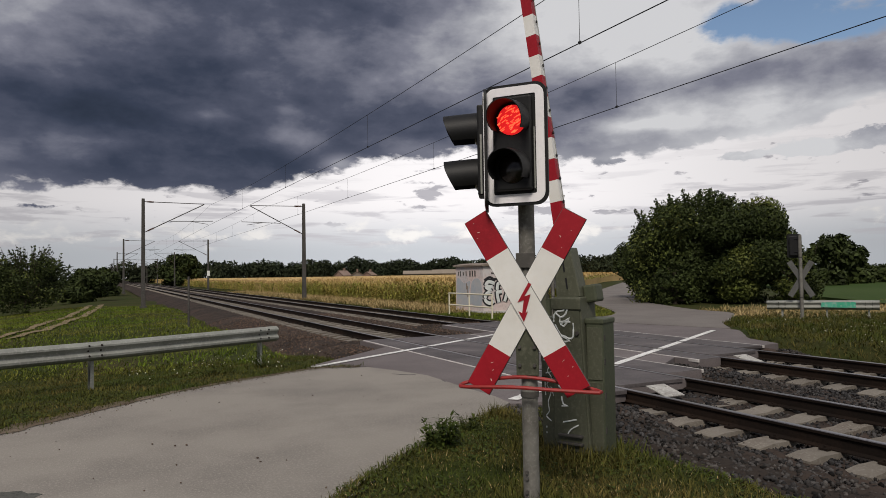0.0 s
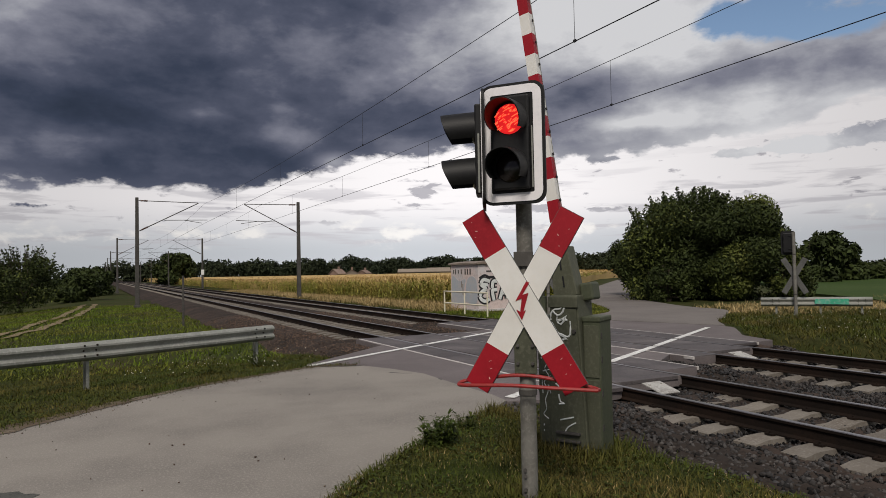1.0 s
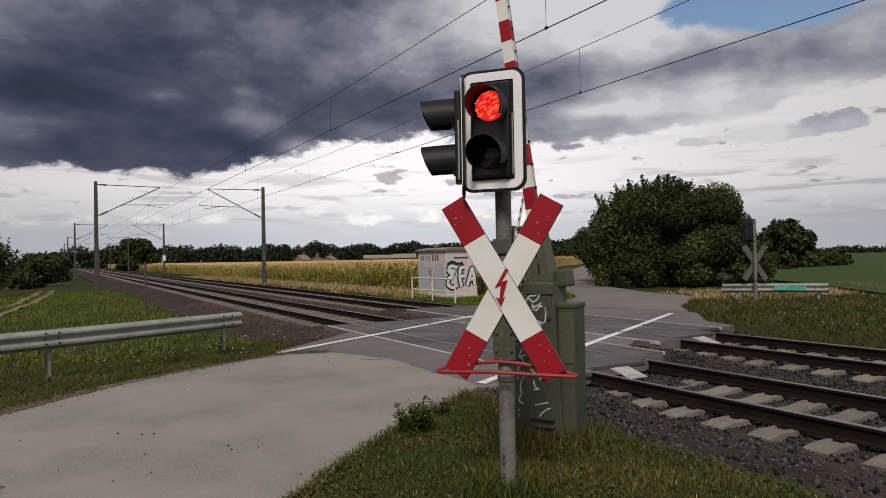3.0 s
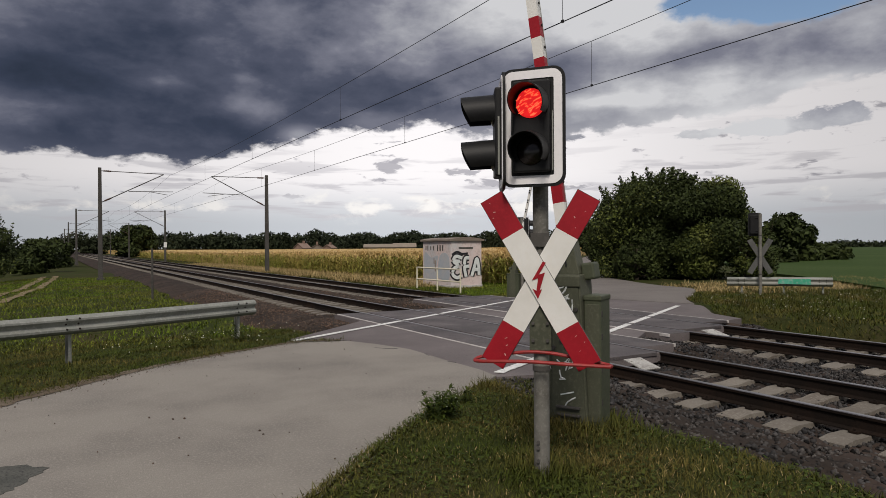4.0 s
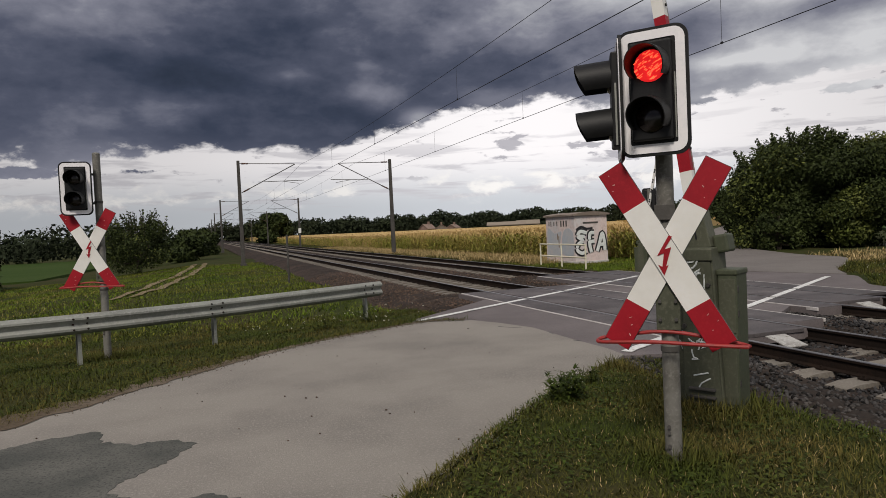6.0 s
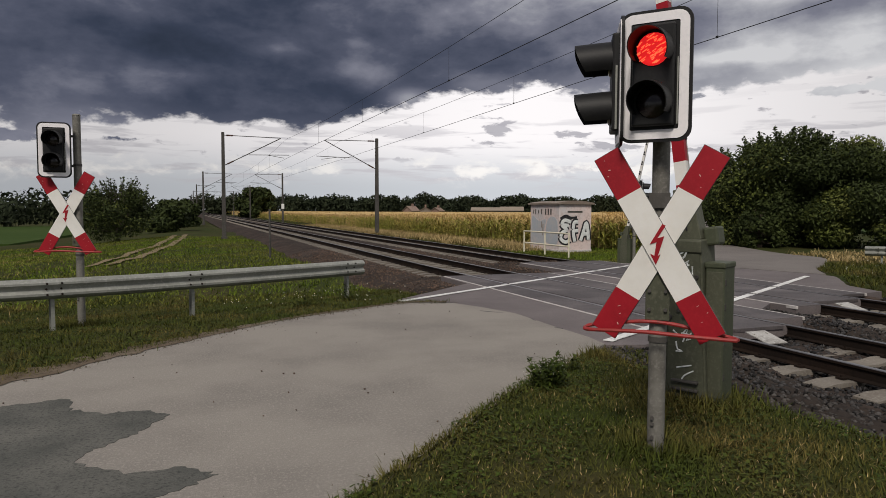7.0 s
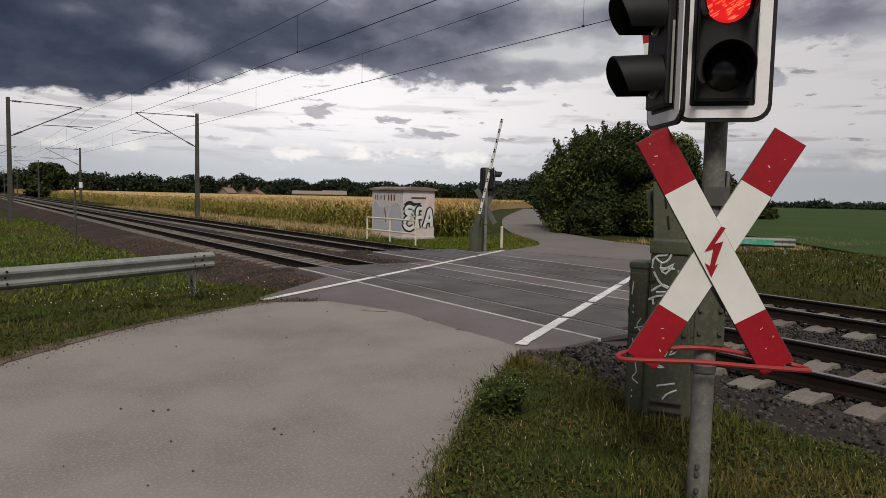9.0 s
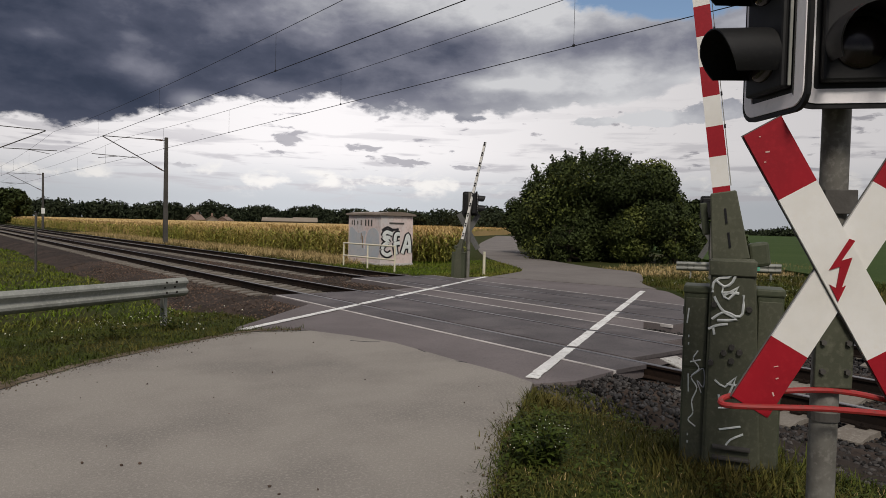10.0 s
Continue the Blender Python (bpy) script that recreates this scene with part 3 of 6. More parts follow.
def ribbon(line, w0, w1, zoff, seed, taper=None):
    """Corners of a ragged strip along a line."""
    rng = np.random.default_rng(seed)
    v = []
    p = np.array(line)
    d = np.gradient(p, axis=0)
    d /= np.linalg.norm(d, axis=1)[:, None]
    nrm = np.stack([-d[:, 1], d[:, 0]], -1)
    for q, n in zip(p, nrm):
        k = taper(q) if taper else 1.0
        a, b = q + n * (w0 * k * rng.uniform(0.55, 1.3)), q + n * (w1 * (0.3 + 0.7 * k) * rng.uniform(0.55, 1.3))
        v += [(*a, zoff), (*b, zoff)]
    k = np.arange(len(p) - 1) * 2
    return np.array(v), np.stack([k, k + 2, k + 3, k + 1], -1)


# bare earth along the road edges
dense_l = even([q for q in EDGE_L if q[0] > -16], 0.11)
dense_r = even([q for q in EDGE_R if -14 < q[0] < 2.85], 0.11)
for line, a, b in ((dense_l, -0.20, 0.30), (dense_r, 0.05, -0.2)):
    v, f = ribbon(line, a, b, 0.006, 5, lambda q: min(1.0, max(0.12, (0.3 - q[0]) / 4)))
    v[:, 2] = np.maximum(land(v[:, 0], v[:, 1]) + 0.008, 0.008)
    arrays("verge_strip", v, f, M["verge"], None, "bare brown earth along the road edge", "dirt strip", "structure", True)

for side_, seed_ in ((-0.42, 8), (0.42, 18)):
    rut = even(smooth_line([(-4.9 + side_, 30), (-3.9 + side_, 35), (-3.2 + side_, 42), (-2.4 + side_, 54), (-2.0 + side_, 66)], 6), 0.35)
    path_v, path_f = ribbon(rut, -0.20, 0.20, 0, seed_)
    path_v[:, 2] = land(path_v[:, 0], path_v[:, 1]) + 0.05
    arrays("dirt_path", path_v, path_f, M["sand"], None, "worn sandy wheel rut in the embankment grass", "path", "structure", True)

# darker patched surfacing on the near road
patch = [(-9, 0.2), (-6.0, 3.2), (-4.2, 4.2), (-3.2, 4.4), (-2.6, 4.75), (-1.9, 4.98), (-1.5, 5.24), (-1.72, 5.45), (-2.05, 5.45), (-2.45, 5.8), (-2.25, 6.12), (-2.0, 6.4), (-1.84, 6.75),
         (-2.05, 6.95), (-2.35, 6.98), (-2.62, 7.18), (-2.72, 7.58), (-3.2, 7.5), (-3.9, 7.15), (-5, 6.0), (-8.2, 3.3), (-11, 1.0)]
rng = np.random.default_rng(3)
rag = []
for i in range(len(patch)):
    a, b = np.array(patch[i]), np.array(patch[(i + 1) % len(patch)])
    k = max(1, int(np.linalg.norm(b - a) / 0.05))
    for j in range(k):
        rag.append(tuple(a + (b - a) * j / k + rng.normal(0, 0.018, 2)))
sheet("road_patch", rag, 0.004, 0.03, M["patch"], "dark rough patch of older asphalt in the road", "asphalt patch")

sheet("crossing_deck", DECK, -0.012, 0.16, M["deck"], "dark smooth asphalt of the level crossing", "crossing")

# seams and cracks in the road
for pts in ([(2.2, 12.72), (2.6, 12.55), (2.98, 12.45)], [(3.05, 11.35), (3.2, 11.15), (3.35, 11.05)], [(3.42, 9.45), (3.47, 9.3)], [(3.45, 10.1), (3.48, 10.3)]):
    bm = bmesh.new()
    tube(bm, [(x, y, -0.006) for x, y in smooth_line(pts, 4)], 0.011, 5)
    tagged(finish("road_crack", bm, M["dark"]), "dark crack at the seam of two asphalts", "crack", "", "structure")

# ballast bed with its shoulders
prof = [(2.55, -0.60), (2.95, -0.50), (3.75, -0.27), (4.1, -0.225), (4.7, -0.225), (5.4, -0.245), (6.9, -0.245), (7.5, -0.225), (8.1, -0.23), (8.8, -0.225), (9.4, -0.245), (10.9, -0.245), (11.4, -0.225), (11.9, -0.225), (12.3, -0.26), (13.1, -0.5)]
px = np.concatenate([np.linspace(a[0], b[0], 9)[:-1] for a, b in zip(prof, prof[1:])] + [[prof[-1][0]]])
pz = np.interp(px, [p[0] for p in prof], [p[1] for p in prof])
by = steps([(-30, 2, 0.8), (2, 30, 0.16), (30, 80, 0.5), (80, 900, 12)])
BX, BY = np.meshgrid(px, by, indexing="ij")
rng = np.random.default_rng(11)


def heap(x, y):
    """Ballast heaped up against the ends of the crossing panels."""
    h = np.zeros(np.broadcast(x, y).shape)
    for x0, x1, ends in ((2.75, 7.9, (7.75, 17.9)), (8.3, 12.2, (9.75, 22.3))):
        w = np.clip((x - x0) / 0.5, 0, 1) * np.clip((x1 - x) / 0.5, 0, 1)
        for e in ends:
            h = h + (0.045 if e < 12 else 0.15) * w * np.exp(-((y - e) / 0.55) ** 2)
    for x0, x1, y0, y1 in ((3.2, 4.7, 13.8, 17.9), (7.6, 8.7, 7.6, 21.3), (11.5, 12.5, 9.8, 21.5)):
        h = np.maximum(h, 0.15 * np.clip((x - x0) / 0.3, 0, 1) * np.clip((x1 - x) / 0.3, 0, 1) * np.clip((y - y0) / 0.7, 0, 1) * np.clip((y1 - y) / 0.7, 0, 1))
    # ballast banked up to the corner of the road
    bank_ = (-0.05 - np.interp(x, [p[0] for p in prof], [p[1] for p in prof])) * np.clip((x - 2.55) / 0.4, 0, 1) * np.clip((5.2 - x) / 0.6, 0, 1) * np.clip((y - 6.5) / 0.9, 0, 1) * np.clip((8.7 - y) / 0.3, 0, 1)
    return np.maximum(h, bank_)


BZ = np.repeat(pz[:, None], len(by), 1) + heap(BX, BY) + rng.normal(0, 0.014, BX.shape) + 0.02 * wob(BX, BY, 0.8)
idx = np.arange(BX.size).reshape(BX.shape)
quads = np.stack([idx[:-1, :-1], idx[1:, :-1], idx[1:, 1:], idx[:-1, 1:]], -1).reshape(-1, 4)
arrays("ballast_bed", np.stack([BX, BY, BZ], -1).reshape(-1, 3), quads, M["ballast"], None, "dark brown-grey crushed stone track bed", "ballast", "stuff", True)


def ballast_z(x, y):
    return np.interp(x, [p[0] for p in prof], [p[1] for p in prof]) + heap(x, y)


ICO = bmesh.new()
bmesh.ops.create_icosphere(ICO, subdivisions=1, radius=1.0)
ICO_V = np.array([v.co[:] for v in ICO.verts])
ICO_F = np.array([[v.index for v in f.verts] for f in ICO.faces])
ICO.free()


def stones(name, x, y, z, size, material, label, category, seed):
    rng = np.random.default_rng(seed)
    n = len(x)
    v = ICO_V[None] * rng.uniform(0.62, 1.25, (n, len(ICO_V), 1))
    v = v * (size[:, None, None] * rng.uniform(0.6, 1.25, (n, 1, 3)))
    a = rng.uniform(0, 6.28, n)
    c, s = np.cos(a)[:, None], np.sin(a)[:, None]
    v = np.stack([v[..., 0] * c - v[..., 1] * s, v[..., 0] * s + v[..., 1] * c, v[..., 2]], -1)
    v += np.stack([x, y, z], -1)[:, None]
    f = ICO_F[None] + (np.arange(n) * len(ICO_V))[:, None, None]
    return arrays(name, v.reshape(-1, 3), f.reshape(-1, 3), material, None, label, category, "stuff")


rng = np.random.default_rng(21)
n = 62000
sx = rng.uniform(2.9, 12.8, n)
sy = np.where(rng.random(n) < 0.55, rng.uniform(2.0, 10.6, n), rng.uniform(13.5, 34.0, n))
free = ~inside(sx, sy, DECK) & ~inside(sx, sy, NEAR_ROAD)
sx, sy = sx[free], sy[free]
near_end = sy < 11.8
for pick_, material, label, seed in ((near_end, M["stonedark"], "loose angular dark grey ballast stones", 4), (~near_end, M["stone"], "loose angular rust-brown ballast stones", 14)):
    qx, qy = sx[pick_], sy[pick_]
    stones("ballast_stones", qx, qy, ballast_z(qx, qy) + rng.uniform(-0.012, 0.012, len(qx)), rng.uniform(0.014, 0.034, len(qx)), material, label, "ballast", seed)

# ---------------------------------------------------------------- tracks


def rail_profile():
    """Foot, web and head of one rail as (x, z)."""
    return [(-0.075, -0.172), (0.075, -0.172), (0.075, -0.160), (0.012, -0.145), (0.010, -0.045), (0.034, -0.036), (0.036, -0.008),
            (-0.036, -0.008), (-0.034, -0.036), (-0.010, -0.045), (-0.012, -0.145), (-0.075, -0.160)]


def track(xa, xb, label):
    t = thing("railway_track", label, "railway track", Matrix.Translation(((xa + xb) / 2, 0, 0)), "tracks")
    off = (xb - xa) / 2
    for sx_ in (-off, off):
        bm = bmesh.new()
        prism(bm, [(sx_ + a, b) for a, b in rail_profile()], -40, 900)
        bmesh.ops.recalc_face_normals(bm, faces=bm.faces[:])
        r = part("rail", bm, M["railside"], t, "rusty brown steel rail")
        bm = bmesh.new()
        prism(bm, [(sx_ - 0.036, -0.008), (sx_ + 0.036, -0.008), (sx_ + 0.030, 0.0), (sx_ - 0.030, 0.0)], -40, 900)
        bmesh.ops.recalc_face_normals(bm, faces=bm.faces[:])
        part("rail_head", bm, M["railtop"], r, "worn steel running surface")
    return t, off


def sleeper_mesh():
    bm = bmesh.new()
    sec = [(-1.3, -0.40), (1.3, -0.40), (1.3, -0.20), (1.1, -0.172), (0.52, -0.172), (0.35, -0.20), (-0.35, -0.20), (-0.52, -0.172), (-1.1, -0.172), (-1.3, -0.20)]
    prism(bm, sec, -0.14, 0.14)
    bmesh.ops.recalc_face_normals(bm, faces=bm.faces[:])
    me = bpy.data.meshes.new("sleeper")
    bm.to_mesh(me)
    bm.free()
    me.materials.append(M["sleeper"])
    return me


SLEEPER = sleeper_mesh()


def clip_mesh():
    bm = bmesh.new()
    box(bm, (0, 0, -0.155), (0.07, 0.10, 0.022))
    rod(bm, (0, 0, -0.15), (0, 0, -0.12), 0.014, seg=6)
    me = bpy.data.meshes.new("rail_clip")
    bm.to_mesh(me)
    bm.free()
    me.materials.append(M["railside"])
    return me


CLIP = clip_mesh()
rng = np.random.default_rng(8)
for xa, xb, y0, y1, label in ((R1, R2, 8.0, 17.6, "straight railway track on concrete sleepers beside the signal post"), (R3, R4, 10.1, 21.0, "second railway track on concrete sleepers beside the hut")):
    t, off = track(xa, xb, label)
    far_v, far_f = [], []
    for k in range(-40, 700):
        yy = k * 0.6 + 0.21
        if y0 < yy < y1:
            continue
        if 0 < yy < 75:
            s = new("sleeper", SLEEPER)
            s.parent = t
            s.location = (rng.normal(0, 0.012), yy, rng.normal(0, 0.004))
            s.rotation_euler = (0, 0, rng.normal(0, 0.006))
            if yy < 30:
                for o in (-off - 0.118, -off + 0.118, off - 0.118, off + 0.118):
                    c = new("rail_clip", CLIP)
                    c.parent = s
                    c.location = (o, 0, 0)
        elif yy >= 75 and yy < 260:
            b = len(far_v)
            far_v += [(sx_ * 1.3, yy + sy_ * 0.14, zz) for zz in (-0.35, -0.178) for sx_, sy_ in ((-1, -1), (1, -1), (1, 1), (-1, 1))]
            far_f += [(b + 4, b + 5, b + 6, b + 7), (b, b + 1, b + 5, b + 4), (b + 1, b + 2, b + 6, b + 5), (b + 2, b + 3, b + 7, b + 6), (b + 3, b, b + 4, b + 7)]
    arrays("far_sleepers", far_v, np.array(far_f), M["sleeper"], t, "pale concrete sleepers in the distance", "", "stuff")


def panels(xa, xb, ya, yb, length, name, material, parent):
    """A row of flat crossing panels with narrow joints."""
    bm = bmesh.new()
    n = max(1, round((yb - ya) / length))
    l = (yb - ya) / n
    box(bm, (0, 0, -0.03), (xb - xa, l - 0.008, 0.06), bevel=0.006)
    me = bpy.data.meshes.new(name)
    bm.to_mesh(me)
    bm.free()
    me.materials.append(material)
    for i in range(n):
        o = new(name, me)
        o.parent = parent
        o.location = ((xa + xb) / 2, ya + (i + 0.5) * l, 0.0)


deckp = thing("crossing_panels", "dark rubber panels filling the tracks at road level", "crossing panel", None, "", "structure")
for ra, rb, (ya, yb, yc), y1, xl, xr in ((R1, R2, (8.05, 8.42, 8.97), 17.4, 4.72, 7.78), (R3, R4, (9.95, 10.32, 10.92), 20.9, 8.78, 11.75)):
    panels(xl, ra - 0.065, ya, y1, 1.2, "rubber_panel", M["rubber"], deckp)
    panels(ra + 0.11, rb - 0.11, yb, y1, 1.2, "rubber_panel", M["rubber"], deckp)
    panels(rb + 0.065, xr, yc, y1, 1.2, "rubber_panel", M["rubber"], deckp)
    panels(xl - 0.05, xl - 0.005, ya - 0.02, y1, 1.2, "edge_beam", M["kerb"], deckp)
    panels(xr + 0.005, xr + 0.05, yc - 0.02, y1, 1.2, "edge_beam", M["kerb"], deckp)


def plate(x, y, label):
    """A sloping steel deflector plate at the end of the panels, between the rails."""
    bm = bmesh.new()
    m = pose(x, y, -0.035, 14, 0, 0)
    prism(bm, [(-0.18, -0.006), (0.18, -0.006), (0.18, 0.006), (-0.18, 0.006)], -0.30, 0.12, m)
    for s in (-0.12, 0.12):
        rod(bm, m @ Vector((s, 0.02, 0)), m @ Vector((s, 0.02, 0.02)), 0.02, seg=8)
    bmesh.ops.recalc_face_normals(bm, faces=bm.faces[:])
    t = thing("deflector_plate", label, "steel plate", None, "deflector plates")
    part("plate", bm, M["steelpale"], t)
    bm = bmesh.new()
    for s in (-0.14, 0.14):
        rod(bm, (x + s, y - 0.05, -0.21), (x + s, y - 0.05, -0.085), 0.022, seg=8)
    part("foot", bm, M["railside"], t)


plate(6.0, 8.08, "dented pale steel deflector plate between the rails")
plate(9.98, 9.92, "pale steel deflector plate in the second track")


def marking(a, b, w, label):
    """A painted line on the crossing, broken where the rails cross it."""
    t = thing("road_marking", label, "road marking", None, "white edge lines", "structure")
    a, b = np.array(a), np.array(b)
    cuts = [a[0]] + [c for r in (R1, R2, R3, R4) for c in (r - 0.055, r + 0.10)] + [b[0]]
    d = (b - a) / np.linalg.norm(b - a)
    nn = np.array([-d[1], d[0]]) * w / 2
    rng = np.random.default_rng(2)
    for xa, xb in zip(cuts[::2], cuts[1::2]):
        p, q = a + (b - a) * (xa - a[0]) / (b[0] - a[0]), a + (b - a) * (xb - a[0]) / (b[0] - a[0])
        k = 24
        bm = bmesh.new()
        top = [p + (q - p) * i / k + nn * (1 + rng.normal(0, 0.06)) for i in range(k + 1)]
        bot = [p + (q - p) * i / k - nn * (1 + rng.normal(0, 0.06)) for i in range(k + 1)]
        slab(bm, [tuple(c) for c in bot + top[::-1]], -0.002, 0.007)
        part("stripe", bm, M["line"], t)


marking((2.12, 12.98), (13.1, 19.72), 0.13, "white line along the edge of the crossing")
marking((3.55, 8.28), (13.85, 14.2), 0.14, "white line along the edge of the crossing deck")

# green field beyond the tracks
FIELD = [(23, 12), (30.5, 20.0), (34, 25), (60, 50), (120, 100), (340, 250), (520, 60), (400, -160), (60, -60), (26, -14)]
bm = bmesh.new()
slab(bm, FIELD, -0.3, 0.10)
tagged(finish("crop_field", bm, M["field"]), "flat deep green crop field", "field", "", "structure")
FIELD2 = [(-16, 70), (-14, 100), (-20, 140), (-70, 140), (-130, 90), (-60, 66)]
bm = bmesh.new()
slab(bm, FIELD2, -3.0, -1.35)
tagged(finish("meadow", bm, M["field"]), "green meadow below the embankment", "field", "", "structure")

# ---------------------------------------------------------------- crossing signals


def each(name, material, parent, pieces, label=""):
    """One part for each piece; a piece is (shape function, its arguments)."""
    for fn, *args in pieces:
        bm = bmesh.new()
        fn(bm, *args)
        part(name, bm, material, parent, label)


def arm_part(name, parent, y, a0, a1, angle, w, material, label=""):
    """A strip of a cross arm, from a0 to a1 along the arm."""
    bm = bmesh.new()
    m = pose(0, y, 0, 0, angle, 0)
    prism(bm, [(-w / 2, a0), (w / 2, a0), (w / 2, a1), (-w / 2, a1)], -0.006, 0.006, m)
    bmesh.ops.recalc_face_normals(bm, faces=bm.faces[:])
    return part(name, bm, material, parent, label)


def signal_head(parent, m, lit, label):
    """Two lamps over each other on a black board with a white border; front towards -y."""
    w, h = 0.43, 0.79
    bm = bmesh.new()
    prism(bm, round_rect(w + 0.016, h + 0.016, 0.08), -0.006, 0.012, m)
    box(bm, (0, 0.075, 0), (0.29, 0.13, 0.66), m, 0.02)
    bmesh.ops.recalc_face_normals(bm, faces=bm.faces[:])
    head = part("signal_head", bm, M["black"], parent, label)
    bm = bmesh.new()
    o, i = round_rect(w - 0.022, h - 0.022, 0.068), round_rect(w - 0.135, h - 0.135, 0.012)
    ov = [[bm.verts.new(m @ Vector((x, y, z))) for x, z in o] for y in (-0.006, -0.011)]
    iv = [[bm.verts.new(m @ Vector((x, y, z))) for x, z in i] for y in (-0.006, -0.011)]
    n = len(o)
    for k in range(n):
        j = (k + 1) % n
        bm.faces.new((ov[1][k], ov[1][j], iv[1][j], iv[1][k]))
        bm.faces.new((ov[0][k], ov[0][j], ov[1][j], ov[1][k]))
        bm.faces.new((iv[0][k], iv[1][k], iv[1][j], iv[0][j]))
    bmesh.ops.recalc_face_normals(bm, faces=bm.faces[:])
    part("border", bm, M["border"], head, "white reflective border")
    bm = bmesh.new()
    box(bm, (0, -0.03, 0), (0.256, 0.05, 0.615), m, 0.012)
    part("lamp_box", bm, M["black"], head)
    each("hinge_strip", M["galv"], head, [(box, (0.143, -0.03, -0.10), (0.005, 0.012, 0.40), m)])
    for z, on in ((0.153, lit), (-0.163, False)):
        bm = bmesh.new()
        bmesh.ops.create_uvsphere(bm, u_segments=24, v_segments=10, radius=0.1, matrix=m @ Matrix.Translation((0, -0.055, z)) @ Matrix.Diagonal((1, 0.32, 1, 1)))
        part("lens", bm, M["redlamp"] if on else M["glassdark"], head, "lit red lens" if on else "dark unlit lens", True)
        if on:
            bm = bmesh.new()
            rg = np.random.default_rng(6)
            for k in range(60):
                a, rr = rg.uniform(0, 6.28), 0.088 * math.sqrt(rg.random())
                x0, z0 = rr * math.cos(a), rr * math.sin(a)
                yy = -0.056 - 0.032 * math.sqrt(max(0.0, 1 - (rr / 0.1) ** 2))
                box(bm, (0, 0, 0), (rg.uniform(0.012, 0.034) if rr > 0.03 else 0.012, 0.004, rg.uniform(0.003, 0.006)), m @ pose(x0, yy, z + z0, 0, -32, 0))
            part("lens_facets", bm, M["redcore"], head, "glowing orange facets")["kind"] = "stuff"
        # tunnel visor, open below
        bm = bmesh.new()
        seg, rows = 20, []
        for yy, rr, dz in ((-0.05, 0.124, 0.0), (-0.13, 0.123, -0.004), (-0.245 if lit else -0.29, 0.118, -0.012)):
            ring = []
            for k in range(seg + 1):
                a = radians(-35 + 250 * k / seg)
                if yy < -0.2:
                    yk = yy + 0.07 * (1 - math.sin(max(0.0, min(1.0, (math.sin(a) + 0.6) / 1.6)) * math.pi / 2))
                else:
                    yk = yy
                ring.append(((rr * math.cos(a), yk, z + rr * math.sin(a) + dz), ((rr - 0.006) * math.cos(a), yk, z + (rr - 0.006) * math.sin(a) + dz)))
            rows.append(ring)
        vo = [[bm.verts.new(m @ Vector(p[0])) for p in r] for r in rows]
        vi = [[bm.verts.new(m @ Vector(p[1])) for p in r] for r in rows]
        for a in range(2):
            for k in range(seg):
                bm.faces.new((vo[a][k], vo[a][k + 1], vo[a + 1][k + 1], vo[a + 1][k]))
                bm.faces.new((vi[a][k], vi[a + 1][k], vi[a + 1][k + 1], vi[a][k + 1]))
        for k in range(seg):
            bm.faces.new((vo[2][k], vo[2][k + 1], vi[2][k + 1], vi[2][k]))
        bmesh.ops.recalc_face_normals(bm, faces=bm.faces[:])
        part("visor", bm, M["black"], head, "", True)
    return head


